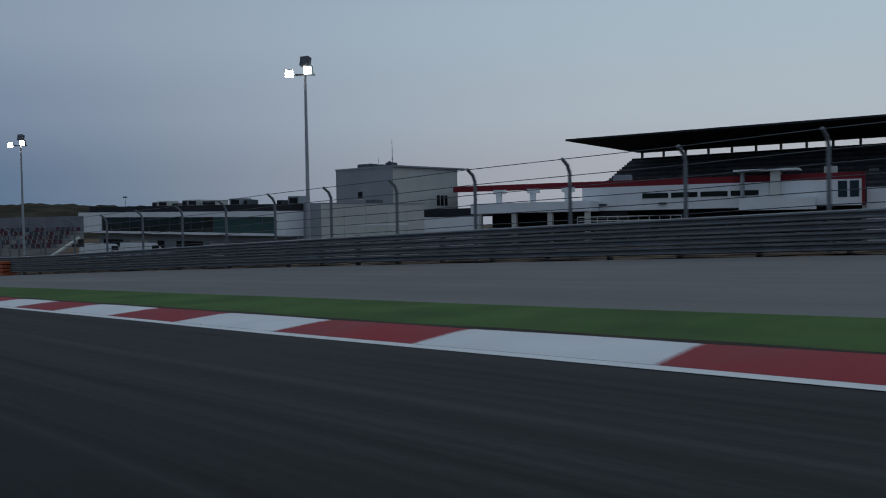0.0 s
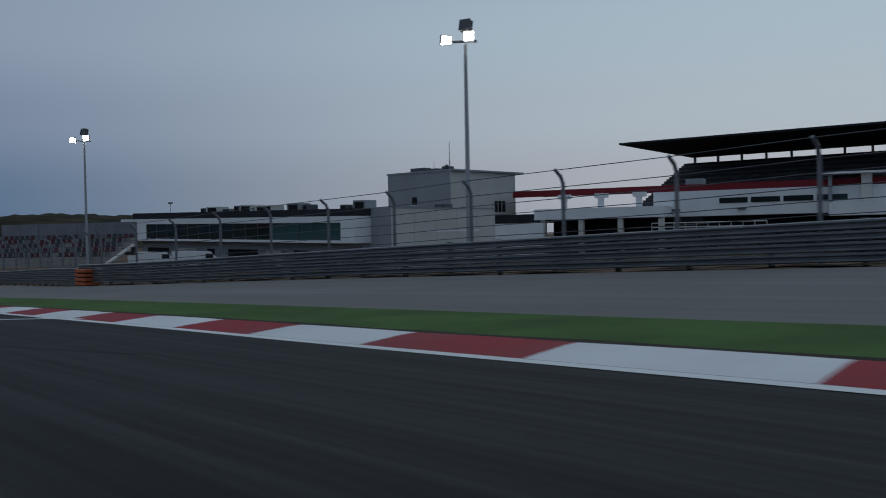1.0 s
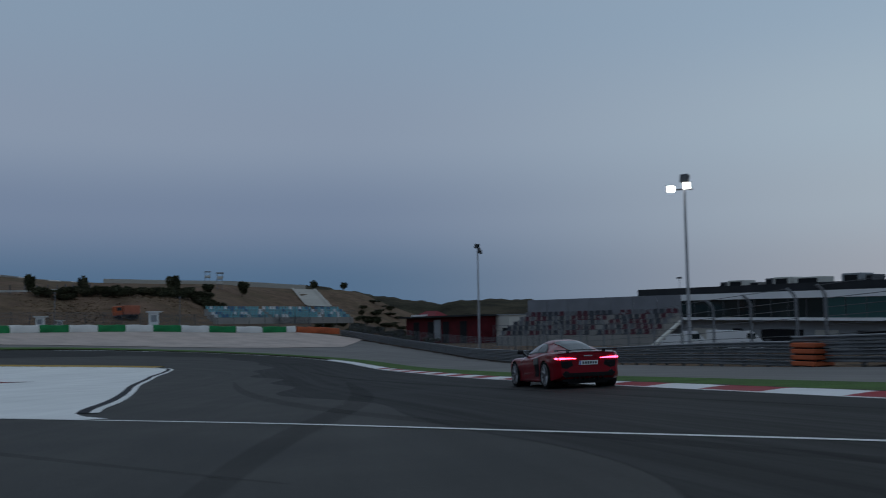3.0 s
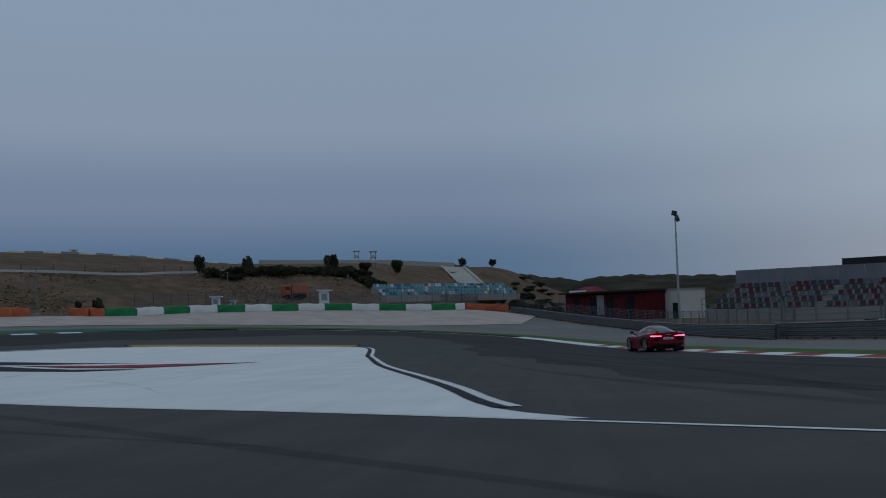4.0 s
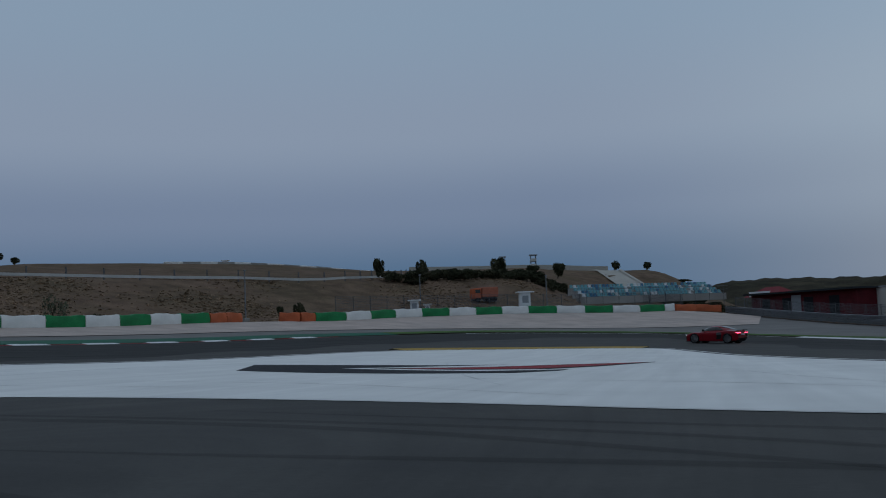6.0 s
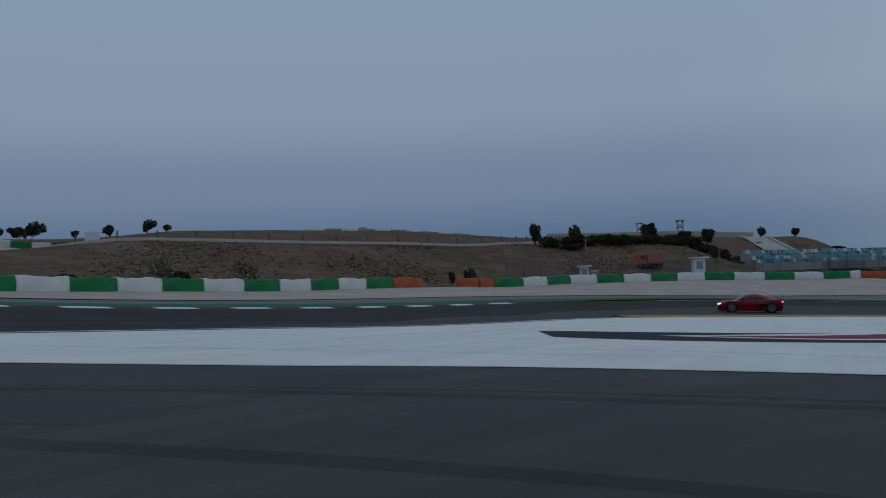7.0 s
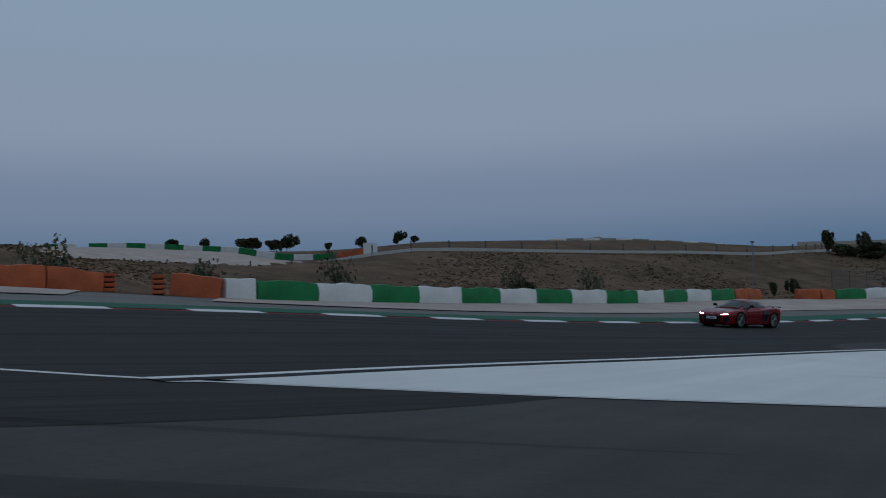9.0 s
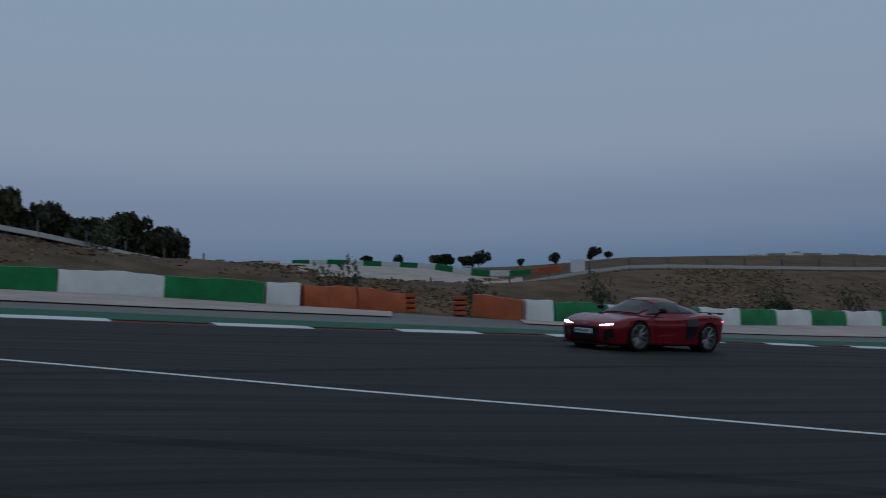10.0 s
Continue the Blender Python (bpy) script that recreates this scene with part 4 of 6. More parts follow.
# ---- vans ----
def make_van(x, y, yaw, label):
    v = thing("van", label, "van", pose(x, y, land_at(x, y), 0, 0, yaw), group="parked vans")
    bm = bmesh.new()
    prof = [(-2.4, 0.35), (2.45, 0.35), (2.5, 0.95), (2.0, 1.25), (1.35, 2.0), (-2.4, 2.15)]
    a = [bm.verts.new((px, -0.92, pz)) for px, pz in prof]
    c = [bm.verts.new((px, 0.92, pz)) for px, pz in prof]
    bm.faces.new(a)
    bm.faces.new(c[::-1])
    for k in range(6):
        bm.faces.new((a[k], c[k], c[(k + 1) % 6], a[(k + 1) % 6]))
    bmesh.ops.bevel(bm, geom=bm.edges[:], offset=0.07, segments=2, affect="EDGES")
    part("body", bm, RENDER_WHITE, v, "white van body", smooth=40)
    for s in (1, -1):
        part("side_window", boxes((0.75, 1.6, s * 0.925 - 0.01, s * 0.925 + 0.01, 1.25, 1.75)), DARK_GLASS, v)
        for wx in (1.55, -1.5):
            bm = bmesh.new()
            tube(bm, (wx, s * 0.72, 0.33), (wx, s * 0.94, 0.33), 0.33, sides=18)
            part("wheel", bm, TYRE_DARK, v)
    panel_bm = bmesh.new()
    box(panel_bm, -0.02, 0.02, -0.8, 0.8, -0.36, 0.36, m=pose(1.72, 0, 1.64, 0, -41, 0))
    part("windscreen", panel_bm, DARK_GLASS, v)
    return v


TYRE_DARK = shader("van_tyre", (0.015, 0.015, 0.016), 0.85)
make_van(-41.8, 111.5, 40, "white parked delivery van in the paddock")
make_van(-36.4, 109.8, 35, "white parked panel van in the paddock")


# ---- open stand with pink and grey seats ----
def seat_stand(name, label, m, length, rows, rise, depth, first, colours, seat, back_high):
    """Rows of small seats on steps; x along the stand, y towards its back."""
    b = thing(name, label, "grandstand", m)
    rnd = random.Random(5 + rows)
    meshes = [finish(boxes((-0.21, 0.21, -0.2, 0.2, 0, 0.08), (-0.21, 0.21, 0.14, 0.22, 0.06, 0.42), bevel=0.02), "seat", c) for c in colours]
    for k in range(rows):
        z = first + k * rise
        part("step", boxes((0, length, k * depth, k * depth + depth, z - 0.9, z)), CONCRETE, b)
        for j in range(int(length / seat)):
            if j % 16 == 15:
                continue
            ob = new("seat", meshes[rnd.choice((0, 0, 1, 2, 3)) if len(meshes) > 3 else rnd.randrange(len(meshes))])
            ob.parent = b
            ob.matrix_basis = pose((j + 0.5) * seat, k * depth + depth * 0.45, z + 0.02)
    if back_high:
        n = int(length / 2.2)
        for k in range(n):
            part("back_panel", boxes((k * length / n + 0.03, (k + 1) * length / n - 0.03, rows * depth + 0.05, rows * depth + 0.15, first, first + rows * rise + back_high)), BACK_PANEL, b, "grey back panel")
    bm = bmesh.new()
    for k in range(int(length / 2.4) + 1):
        tube(bm, (k * 2.4, -0.4, first - 2.0), (k * 2.4, -0.4, first + 0.9), 0.03, sides=5)
    tube(bm, (0, -0.4, first + 0.9), (length, -0.4, first + 0.9), 0.03, sides=5)
    tube(bm, (0, -0.4, first + 0.45), (length, -0.4, first + 0.45), 0.02, sides=5)
    part("railing", bm, DARK_STEEL, b)
    return b


BACK_PANEL = shader("grey_back_panel", (0.2, 0.205, 0.225), 0.8, vary=0.12, scale=0.6)
PINK = shader("faded_pink_seat", (0.105, 0.04, 0.052), 0.7, vary=0.2)
GREYSEAT = shader("grey_seat", (0.07, 0.074, 0.085), 0.7, vary=0.2)
PALESEAT = shader("pale_seat", (0.16, 0.163, 0.175), 0.7, vary=0.2)
WHITESEAT = shader("white_seat", (0.6, 0.62, 0.63), 0.7, vary=0.15)
TURQ = shader("turquoise_seat", (0.17, 0.37, 0.41), 0.7, vary=0.2)
BLUESEAT = shader("blue_seat", (0.08, 0.19, 0.3), 0.7, vary=0.2)
stand_dir = math.degrees(math.atan2(-3.4, 14.2))
seat_stand("open_stand", "open grandstand with rows of pink and grey seats", pose(-55.1, 97.25, 0, 0, 0, stand_dir), 15.5, 5, 0.42, 1.0, -0.8, [PINK, GREYSEAT, PALESEAT], 0.62, 1.15)
part("stair_rail", tube(bmesh.new(), (15.9, -2.5, -2.2), (16.4, 3.0, 0.2), 0.16, sides=6), RENDER_CREAM, bpy.data.objects["open_stand"], "pale sloping stair string")
seat_stand("turquoise_stand", "low open stand with turquoise and blue seats", pose(-105.9, 120.4, 0, 0, 0, math.degrees(math.atan2(20.5, 9.1))), 22.4, 4, 0.4, 0.9, 1.9, [TURQ, BLUESEAT, WHITESEAT, TURQ], 0.55, 0.0)


# ---- huts and small buildings beyond the run-off ----
def red_hut():
    a = local(-110.5, 183.0, land_at(-100, 175), 0.84, -0.543)
    b = thing("red_hut", "long low red building with a dark flat roof", "building", a)
    part("wall", boxes((0, 26, 0, 6, 0, 4.7)), HUT_RED, b, "red wall")
    part("roof", boxes((-0.6, 26.6, -1.2, 6.6, 4.7, 5.0)), DARK_ROOF, b, "dark flat roof")
    for x in (3, 8.5, 14, 20):
        part("door", boxes((x, x + 2.2, -0.06, -0.003, 0, 3.9)), SHADE_DARK, b)
    part("shutter", boxes((10.9, 13.2, -0.07, -0.003, 0.6, 4.3)), RENDER_GREY, b)


def white_store():
    b = thing("store_hut", "pale flat-roofed store hut beside the red building", "hut", local(-87.5, 172.5, land_at(-85, 172), 0.84, -0.543))
    part("wall", boxes((0.3, 5.0, 0, 5, 0, 4.8)), RENDER_CREAM, b)
    part("roof", boxes((0.1, 5.2, -0.2, 5.2, 4.8, 4.95)), RENDER_GREY, b)
    part("door", boxes((3.0, 4.4, -0.06, -0.003, 0, 2.6)), SHADE_DARK, b)


def awning():
    b = thing("awning", "red and white striped event awning behind the hut", "awning", pose(-112, 197, land_at(-112, 197), 0, 0, -30))
    bm = bmesh.new()
    v = [bm.verts.new(p) for p in ((-5, -3, 4.6), (5, -3, 4.6), (5, 3, 4.6), (-5, 3, 4.6), (-2, 0, 6.4), (2, 0, 6.4))]
    for f in ((0, 1, 5, 4), (1, 2, 5), (2, 3, 4, 5), (3, 0, 4), (0, 3, 2, 1)):
        bm.faces.new([v[k] for k in f])
    part("canopy", bm, RED_CLAD, b, "red canopy")
    part("valance", boxes((-3, 3, -3.06, -3.0, 4.7, 5.6)), RENDER_WHITE, b, "white panel")
    for x in (-4.8, 4.8):
        part("pole", boxes((x - 0.06, x + 0.06, -2.9, -2.8, 0, 4.6)), STEEL, b)


def marshal_post(x, y, yaw, w, h, label):
    b = thing("marshal_post", label, "hut", pose(x, y, land_at(x, y), 0, 0, yaw), group="marshal posts")
    part("wall", boxes((-w / 2, w / 2, -w / 2, w / 2, 0, h)), RENDER_WHITE, b, "white hut wall")
    part("roof", boxes((-w * 0.75, w * 0.85, -w * 0.7, w * 0.6, h, h + 0.14)), RENDER_WHITE, b)
    part("window", boxes((-w * 0.3, w * 0.3, -w / 2 - 0.02, -w / 2 - 0.003, h * 0.5, h * 0.85)), RENDER_GREY, b)
    part("panel", boxes((-w * 0.3, w * 0.3, -w / 2 - 0.02, -w / 2 - 0.003, h * 0.08, h * 0.3)), SHADE_DARK, b)
    return b


def dump_truck():
    x, y = -118.4, 116.6
    b = thing("truck", "faded orange tipper truck parked below the bank", "truck", pose(x, y, land_at(x, y), 0, 0, 62), group="")
    k = 0.76
    part("cab", boxes((-2.2 * k, -0.9 * k, -k, k, 0.6 * k, 2.3 * k), bevel=0.08), BELT_ORANGE, b, "orange cab")
    part("tipper_body", boxes((-0.75 * k, 2.2 * k, -1.05 * k, 1.05 * k, 0.8 * k, 2.45 * k), bevel=0.06), ORANGE_FADED, b, "faded orange tipper body")
    part("cab_window", boxes((-2.0 * k, -1.1 * k, -1.03 * k, -1.0 * k, 1.5 * k, 2.1 * k)), DARK_GLASS, b)
    part("chassis", boxes((-2.0 * k, 2.1 * k, -0.5 * k, 0.5 * k, 0.45 * k, 0.8 * k)), DARK_STEEL, b)
    for wx in (-1.5, 0.6, 1.5):
        for side in (1, -1):
            part("wheel", tube(bmesh.new(), (wx * k, side * 0.7 * k, 0.42 * k), (wx * k, side * k, 0.42 * k), 0.42 * k, sides=16), TYRE_DARK, b)


ORANGE_FADED = shader("faded_orange_paint", (0.4, 0.14, 0.09), 0.7, vary=0.2)
red_hut()
white_store()
awning()
dump_truck()
marshal_post(-108.2, 111.0, 45, 1.2, 2.35, "white marshal post with a flat roof behind the tyre wall")
marshal_post(-114.2, 98.6, 40, 0.9, 1.6, "small white marshal cabin behind the tyre wall")
marshal_post(-220.2, 153.3, 40, 1.2, 1.5, "small pale hut on the crest of the hill")
marshal_post(-117.0, 104.0, 40, 0.6, 1.1, "small white cabinet behind the tyre wall")


def scaffold_tower(x, y, h, w, label):
    b = thing("camera_tower", label, "tower", pose(x, y, land_at(x, y), 0, 0, 40), group="camera towers")
    for sx in (1, -1):
        for sy in (1, -1):
            part("leg", boxes((sx * w - 0.06, sx * w + 0.06, sy * w - 0.06, sy * w + 0.06, -0.3, h - 0.2)), STEEL, b)
    for f in (0.3, 0.62):
        part("platform", boxes((-w - 0.15, w + 0.15, -w - 0.15, w + 0.15, h * f - 0.12, h * f)), CONCRETE, b)
        part("guard_panel", boxes((-w - 0.12, w + 0.12, -w - 0.12, -w - 0.08, h * f + 0.02, h * f + 0.5)), RENDER_CREAM, b)
    part("canopy", boxes((-w - 0.3, w + 0.3, -w - 0.3, w + 0.3, h - 0.2, h)), RENDER_GREY, b, "pale flat canopy")
    return b


scaffold_tower(-192.9, 222.0, 4.3, 0.62, "pale scaffold camera tower on the hilltop")
scaffold_tower(-154.3, 180.1, 3.5, 0.5, "pale scaffold camera tower above the bank road")


def hill_chute():
    b = tagged(new("concrete_ramp"), "broad pale concrete ramp down the hillside", "ramp", kind="structure")
    f = np.linspace(0, 1, 30)[:, None]
    a = np.array((-163.5, 219.8)) * (1 - f) + np.array((-146.7, 202.0)) * f
    c = np.array((-158.6, 222.6)) * (1 - f) + np.array((-141.6, 203.9)) * f
    ribbon("slab", a, c, 4, 0.25, PALE_CONCRETE, b)
    for line in (a, c):
        ribbon("ramp_edge", line - 0.25, line + 0.25, 1, 0.45, PALE_CONCRETE, b)


PALE_CONCRETE = shader("pale_concrete", (0.42, 0.4, 0.36), 0.9, vary=0.1, scale=0.2, fine=4)
hill_chute()


def wall_run(name, points, high, material, label, category, kind="structure", step=6.0, thick=0.3, foot=-0.6, posts=False):
    """A low wall, or a rail on posts, in panels that follow the land."""
    b = thing(name, label, category, kind=kind)
    line = line_of(points, step)
    for a, c in zip(line, line[1:]):
        mid, d = (a + c) / 2, c - a
        n = float(np.linalg.norm(d))
        za, zc = land_at(*a), land_at(*c)
        ob = new("panel", finish(boxes((-n / 2, n / 2, -thick / 2, thick / 2, foot, high)), "panel", material))
        ob.parent = b
        ob.matrix_basis = pose(mid[0], mid[1], (za + zc) / 2, 0, -math.degrees(math.atan2(zc - za, n)), math.degrees(math.atan2(d[1], d[0])))
        if posts:
            part("post", boxes((-0.06, 0.06, -0.06, 0.06, -0.5, high + 0.75)), DARK_STEEL, b, m=pose(a[0], a[1], za))
    return b


wall_run("hilltop_wall", [(-190, 182), (-183, 198), (-172, 216), (-165, 228)], 1.2, PALE_CONCRETE, "pale concrete wall along the hilltop", "wall")
RAIL_PALE = shader("pale_guardrail", (0.5, 0.5, 0.49), 0.6, metal=0.2, vary=0.12, scale=0.5)
wall_run("bank_guardrail", [(-124, -3), (-127.4, 5.5), (-131.4, 10.4), (-138, 17), (-146, 30), (-148, 46), (-144, 62), (-140, 78), (-137, 92), (-134.5, 104), (-137, 115), (-146, 132), (-158, 150)], 0.55, RAIL_PALE, "pale steel guardrail along the road on the bank", "guardrail", step=4.0, thick=0.15, foot=0.24, posts=True)


def far_barrier(points, colours, label, high=0.95):
    wall = tagged(new("tyre_barrier"), label, "tyre barrier", group="tyre barriers on the far hill")
    line = line_of(points, 3.6)
    for k, (a, c) in enumerate(zip(line, line[1:])):
        mid, d = (a + c) / 2, c - a
        n = float(np.linalg.norm(d))
        za, zc = land_at(*a), land_at(*c)
        ob = new("cover", finish(boxes((-n / 2, n / 2, -0.35, 0.35, -0.5, high), bevel=0.05), "cover", colours[k % len(colours)]))
        ob.parent = wall
        ob.matrix_basis = pose(mid[0], mid[1], (za + zc) / 2, 0, -math.degrees(math.atan2(zc - za, n)), math.degrees(math.atan2(d[1], d[0])))
    return wall


far_barrier([(-196, 77.5), (-206, 70), (-215.2, 63.4), (-229.9, 48.1)], [BELT_GREEN, BELT_WHITE], "far tyre wall under white and green covers on the hill")
far_barrier([(-231.5, 46), (-247.5, 34.7), (-256, 20), (-262, 0)], [BELT_WHITE, BELT_GREEN], "far tyre wall under white and green covers on the hill")
far_barrier([(-191.5, 80.5), (-195.3, 78)], [BELT_ORANGE], "far tyre wall end under an orange cover")
hill_bed = tagged(new("hill_gravel"), "pale gravel trap on the far hillside", "gravel trap", kind="structure")
ga = dense([(-195, 75.5), (-206, 68.5), (-214.6, 62.2), (-229, 47.2), (-240, 36)], 3.0)
gb = dense([(-180, 68), (-184, 60), (-190, 50), (-198, 38), (-207, 28)], 3.0)
gb = np.stack([np.interp(np.linspace(0, 1, len(ga)), np.linspace(0, 1, len(gb)), gb[:, k]) for k in (0, 1)], 1)
ribbon("gravel", ga, gb, 6, 0.12, GRAVEL, hill_bed)
far_barrier([(-203, 126), (-199, 148), (-194, 166), (-196, 184)], [BELT_WHITE, CONCRETE], "pale far barrier along the ridge", 0.4)


def notice_board():
    x, y = -163.7, 66.9
    b = thing("notice_board", "blank white board on two posts by the bank road", "sign", pose(x, y, land_at(x, y), 0, 0, 65))
    part("board", boxes((-0.85, 0.85, -0.04, 0.04, 0.7, 2.2)), RENDER_WHITE, b, "plain white board")
    for s in (1, -1):
        part("post", boxes((s * 0.6 - 0.04, s * 0.6 + 0.04, 0.04, 0.12, -0.3, 2.1)), STEEL, b)


notice_board()


def lamp_pole(x, y, h, label):
    b = thing("service_pole", label, "pole", pose(x, y, land_at(x, y)), group="service poles")
    part("pole", tube(bmesh.new(), (0, 0, 0.2), (0, 0, h), 0.07, 0.05), STEEL, b)
    part("foot", boxes((-0.25, 0.25, -0.25, 0.25, -0.3, 0.3), bevel=0.03), CONCRETE, b, "pale concrete foot")
    part("head", boxes((-0.1, 0.1, -0.1, 0.1, h, h + 0.14)), STEEL, b)


lamp_pole(-113.0, 74.6, 4.5, "slim steel pole in a concrete foot behind the tyre wall")
lamp_pole(-118.5, 104.5, 4.2, "slim steel pole behind the tyre wall")
lamp_pole(-108.8, 116.5, 4.4, "slim steel pole beside the turquoise stand")


# ---- trees and bushes ----
def leaf_mesh(seed, n, size, flat, material, name):
    """A crown of many small leaf clumps with gaps and a ragged outline."""
    rnd = random.Random(seed)
    verts, faces = [], []
    lobes = [(Vector((rnd.gauss(0, 0.42), rnd.gauss(0, 0.42), rnd.uniform(-0.35, 0.45) * flat)), rnd.uniform(0.4, 0.7)) for _ in range(9)]
    for _ in range(n):
        c, r = rnd.choice(lobes)
        d = Vector((rnd.gauss(0, 1), rnd.gauss(0, 1), rnd.gauss(0, 1))).normalized()
        p = c + Vector((d.x, d.y, d.z * flat)) * r * rnd.uniform(0.55, 1.05)
        s = size * rnd.uniform(0.6, 1.5)
        q = Euler((rnd.uniform(0, 6), rnd.uniform(0, 6), rnd.uniform(0, 6))).to_matrix()
        k = len(verts)
        verts += [tuple(p + q @ Vector(v) * s) for v in ((-0.5, -0.25, 0), (0.5, -0.3, 0.08), (0.62, 0.2, -0.06), (-0.4, 0.35, 0.1))]
        faces.append((k, k + 1, k + 2, k + 3))
    me = bpy.data.meshes.new(name)
    me.from_pydata(verts, [], faces)
    me.materials.append(material)
    return me


CROWNS = [leaf_mesh(s, 1500, 0.2, f, m, "crown") for s, f, m in ((1, 0.95, FOLIAGE), (2, 1.2, FOLIAGE), (3, 0.9, FOLIAGE))]
PALE_CROWNS = [leaf_mesh(s, 340, 0.13, 1.2, PALE_FOLIAGE, "crown") for s in (11, 12)]


def trunk_mesh(seed):
    rnd = random.Random(seed)
    bm = bmesh.new()
    tube(bm, (0, 0, -0.15), (0.03, 0.02, 0.55), 0.06, 0.045, 7)
    for k in range(5):
        a = rnd.uniform(0, 6.28)
        tube(bm, (0.02, 0.01, rnd.uniform(0.3, 0.55)), (0.35 * math.cos(a), 0.35 * math.sin(a), rnd.uniform(0.7, 1.0)), 0.03, 0.012, 5)
    return finish(bm, "trunk", BARK, smooth=50)


TRUNKS = [trunk_mesh(s) for s in (1, 2)]


def tree(x, y, high, wide, pale=False, bush=False, k=0, sink=0.0):
    rnd = random.Random(int(x * 31 + y * 17))
    t = thing("bush" if bush else "tree", ("dusty grey-green sapling" if pale else "dark evergreen bush" if bush else "dark round evergreen tree") + (" on the dry bank" if x < -105 else " beside the track"), "bush" if bush else "tree",
              pose(x, y, land_at(x, y) - sink, 0, 0, rnd.uniform(0, 360)), group="bushes on the bank" if bush else "trees on the hills")
    c = new("crown", (PALE_CROWNS if pale else CROWNS)[k % (2 if pale else 3)])
    c.parent = t
    ch = high * 0.5
    c.matrix_basis = Matrix.LocRotScale((0, 0, high - ch * 1.0), None, (wide / 2, wide / 2, ch))
    tr = new("trunk", TRUNKS[k % 2])
    tr.parent = t
    tr.matrix_basis = Matrix.LocRotScale((0, 0, 0), None, (wide * 0.5, wide * 0.5, high * 0.75))
    return t


for n, (x, y, h, w) in enumerate([(-241.5, 65.1, 2.8, 2.4), (-236, 70, 2.6, 2.0), (-223.1, 74.1, 2.6, 3.6), (-222.2, 78.8, 2.4, 3.0), (-224.3, 81.7, 3.2, 2.4), (-207.3, 88.4, 2.2, 1.8), (-214.2, 85.3, 1.6, 1.4), (-204.2, 93.8, 2.2, 2.2), (-207.2, 98.8, 1.4, 1.3),
                                  (-134.1, 113.9, 3.2, 1.4), (-138.3, 127.9, 2.9, 1.4), (-143.7, 154.2, 3.6, 2.1), (-149.9, 182.1, 3.5, 2.6), (-164.5, 231.2, 2.6, 2.0), (-159.5, 238, 2.3, 1.6), (-141.5, 160.5, 2.2, 2.4)]):
    tree(x, y, h, w, k=n)
rnd = random.Random(3)
for n in range(74):
    f, g = rnd.random(), rnd.random() ** 0.8
    tree(-128.5 + 3.5 * f - (4 + 14 * f) * g, 114 + 35 * f + 9 * f * g, rnd.uniform(0.6, 1.6) * (1.15 - 0.4 * abs(f - 0.5)), rnd.uniform(1.0, 2.6), bush=True, k=n)
for n in range(46):
    a, d = radians(rnd.uniform(113.8, 119)), rnd.uniform(165, 250)
    tree(-33 + d * math.cos(a), 21 + d * math.sin(a), rnd.uniform(0.5, 1.5), rnd.uniform(1.4, 3.4), bush=True, k=n)
for n in range(46):
    f = n / 45
    tree(-122 + 16 * f + rnd.uniform(-9, 9), 138 + 46 * f + rnd.uniform(-3, 3), rnd.uniform(0.7, 1.8), rnd.uniform(1.4, 3.2), bush=True, k=n)
for n, (x, y, h, w) in enumerate([(-110.7, 49.1, 2.5, 1.4), (-111.4, 55.8, 2.6, 1.6), (-109.6, 36.2, 2.8, 1.9), (-108.0, 28.2, 2.3, 1.7), (-106, 20.5, 2.4, 1.8), (-131, 12, 2.4, 2.6)]):
    tree(x, y, h, w, pale=True, k=n)
for n, (x, y, h, w) in enumerate([(-117.3, 82.2, 1.5, 0.7), (-116.8, 84.5, 1.7, 0.9), (-113.6, 52.0, 1.6, 1.5), (-114, 44, 1.2, 1.2), (-112.5, 60, 0.9, 0.8), (-113, 67, 0.8, 0.8)]):
    tree(x, y, h, w, bush=True, k=n)
for n in range(30):
    tree(-139 - rnd.uniform(0, 14), 0.5 + n * 0.6 + rnd.uniform(-1.5, 1.5), rnd.uniform(2.8, 4.6), rnd.uniform(2.4, 4.0), bush=n % 2 == 0, k=n)
for n in range(18):
    tree(-262 - n * 3.2, 38 + n * 1.2 + rnd.uniform(-4, 4), rnd.uniform(1.4, 2.6), rnd.uniform(2, 3.6), bush=n % 3 != 0, k=n)


# ---- the dark wooded ridge beyond the paddock ----
def far_ridge():
    az = [88, 92, 100, 105, 107, 110, 112, 114, 117, 119, 122, 126, 132, 140]
    hi = [10, 12, 14, 15.5, 16.5, 18.5, 18, 15.5, 20.5, 24.5, 29, 23, 15, 4]
    a = np.radians(np.linspace(88, 140, 180))
    h = np.interp(np.degrees(a), az, hi) + np.array([0.45 * math.sin(k * 0.9) + 0.35 * math.sin(k * 2.3 + 1) for k in range(180)])
    rows = []
    for f, r in ((-0.3, 430), (0.35, 500), (0.8, 560), (1.0, 610), (0.9, 660), (-0.3, 900)):
        rr = r + 14 * np.sin(a * 40 + r)
        rows.append(np.stack([PIVOT[0] + rr * np.cos(a), PIVOT[1] + rr * np.sin(a), h * f], 1))
    ob = new("far_hills", grid_mesh("far_hills", np.array(rows), WOODED))
    tagged(ob, "dark scrub-covered hills far beyond the paddock", "hills", kind="structure")


WOODED = shader("scrubby_hillside", (0.035, 0.034, 0.022), 0.95, vary=0.45, scale=0.06, fine=0.6, bump=1.0, bump_size=1.0, second=(0.06, 0.05, 0.034), second_scale=0.015, spec=0.03)
far_ridge()


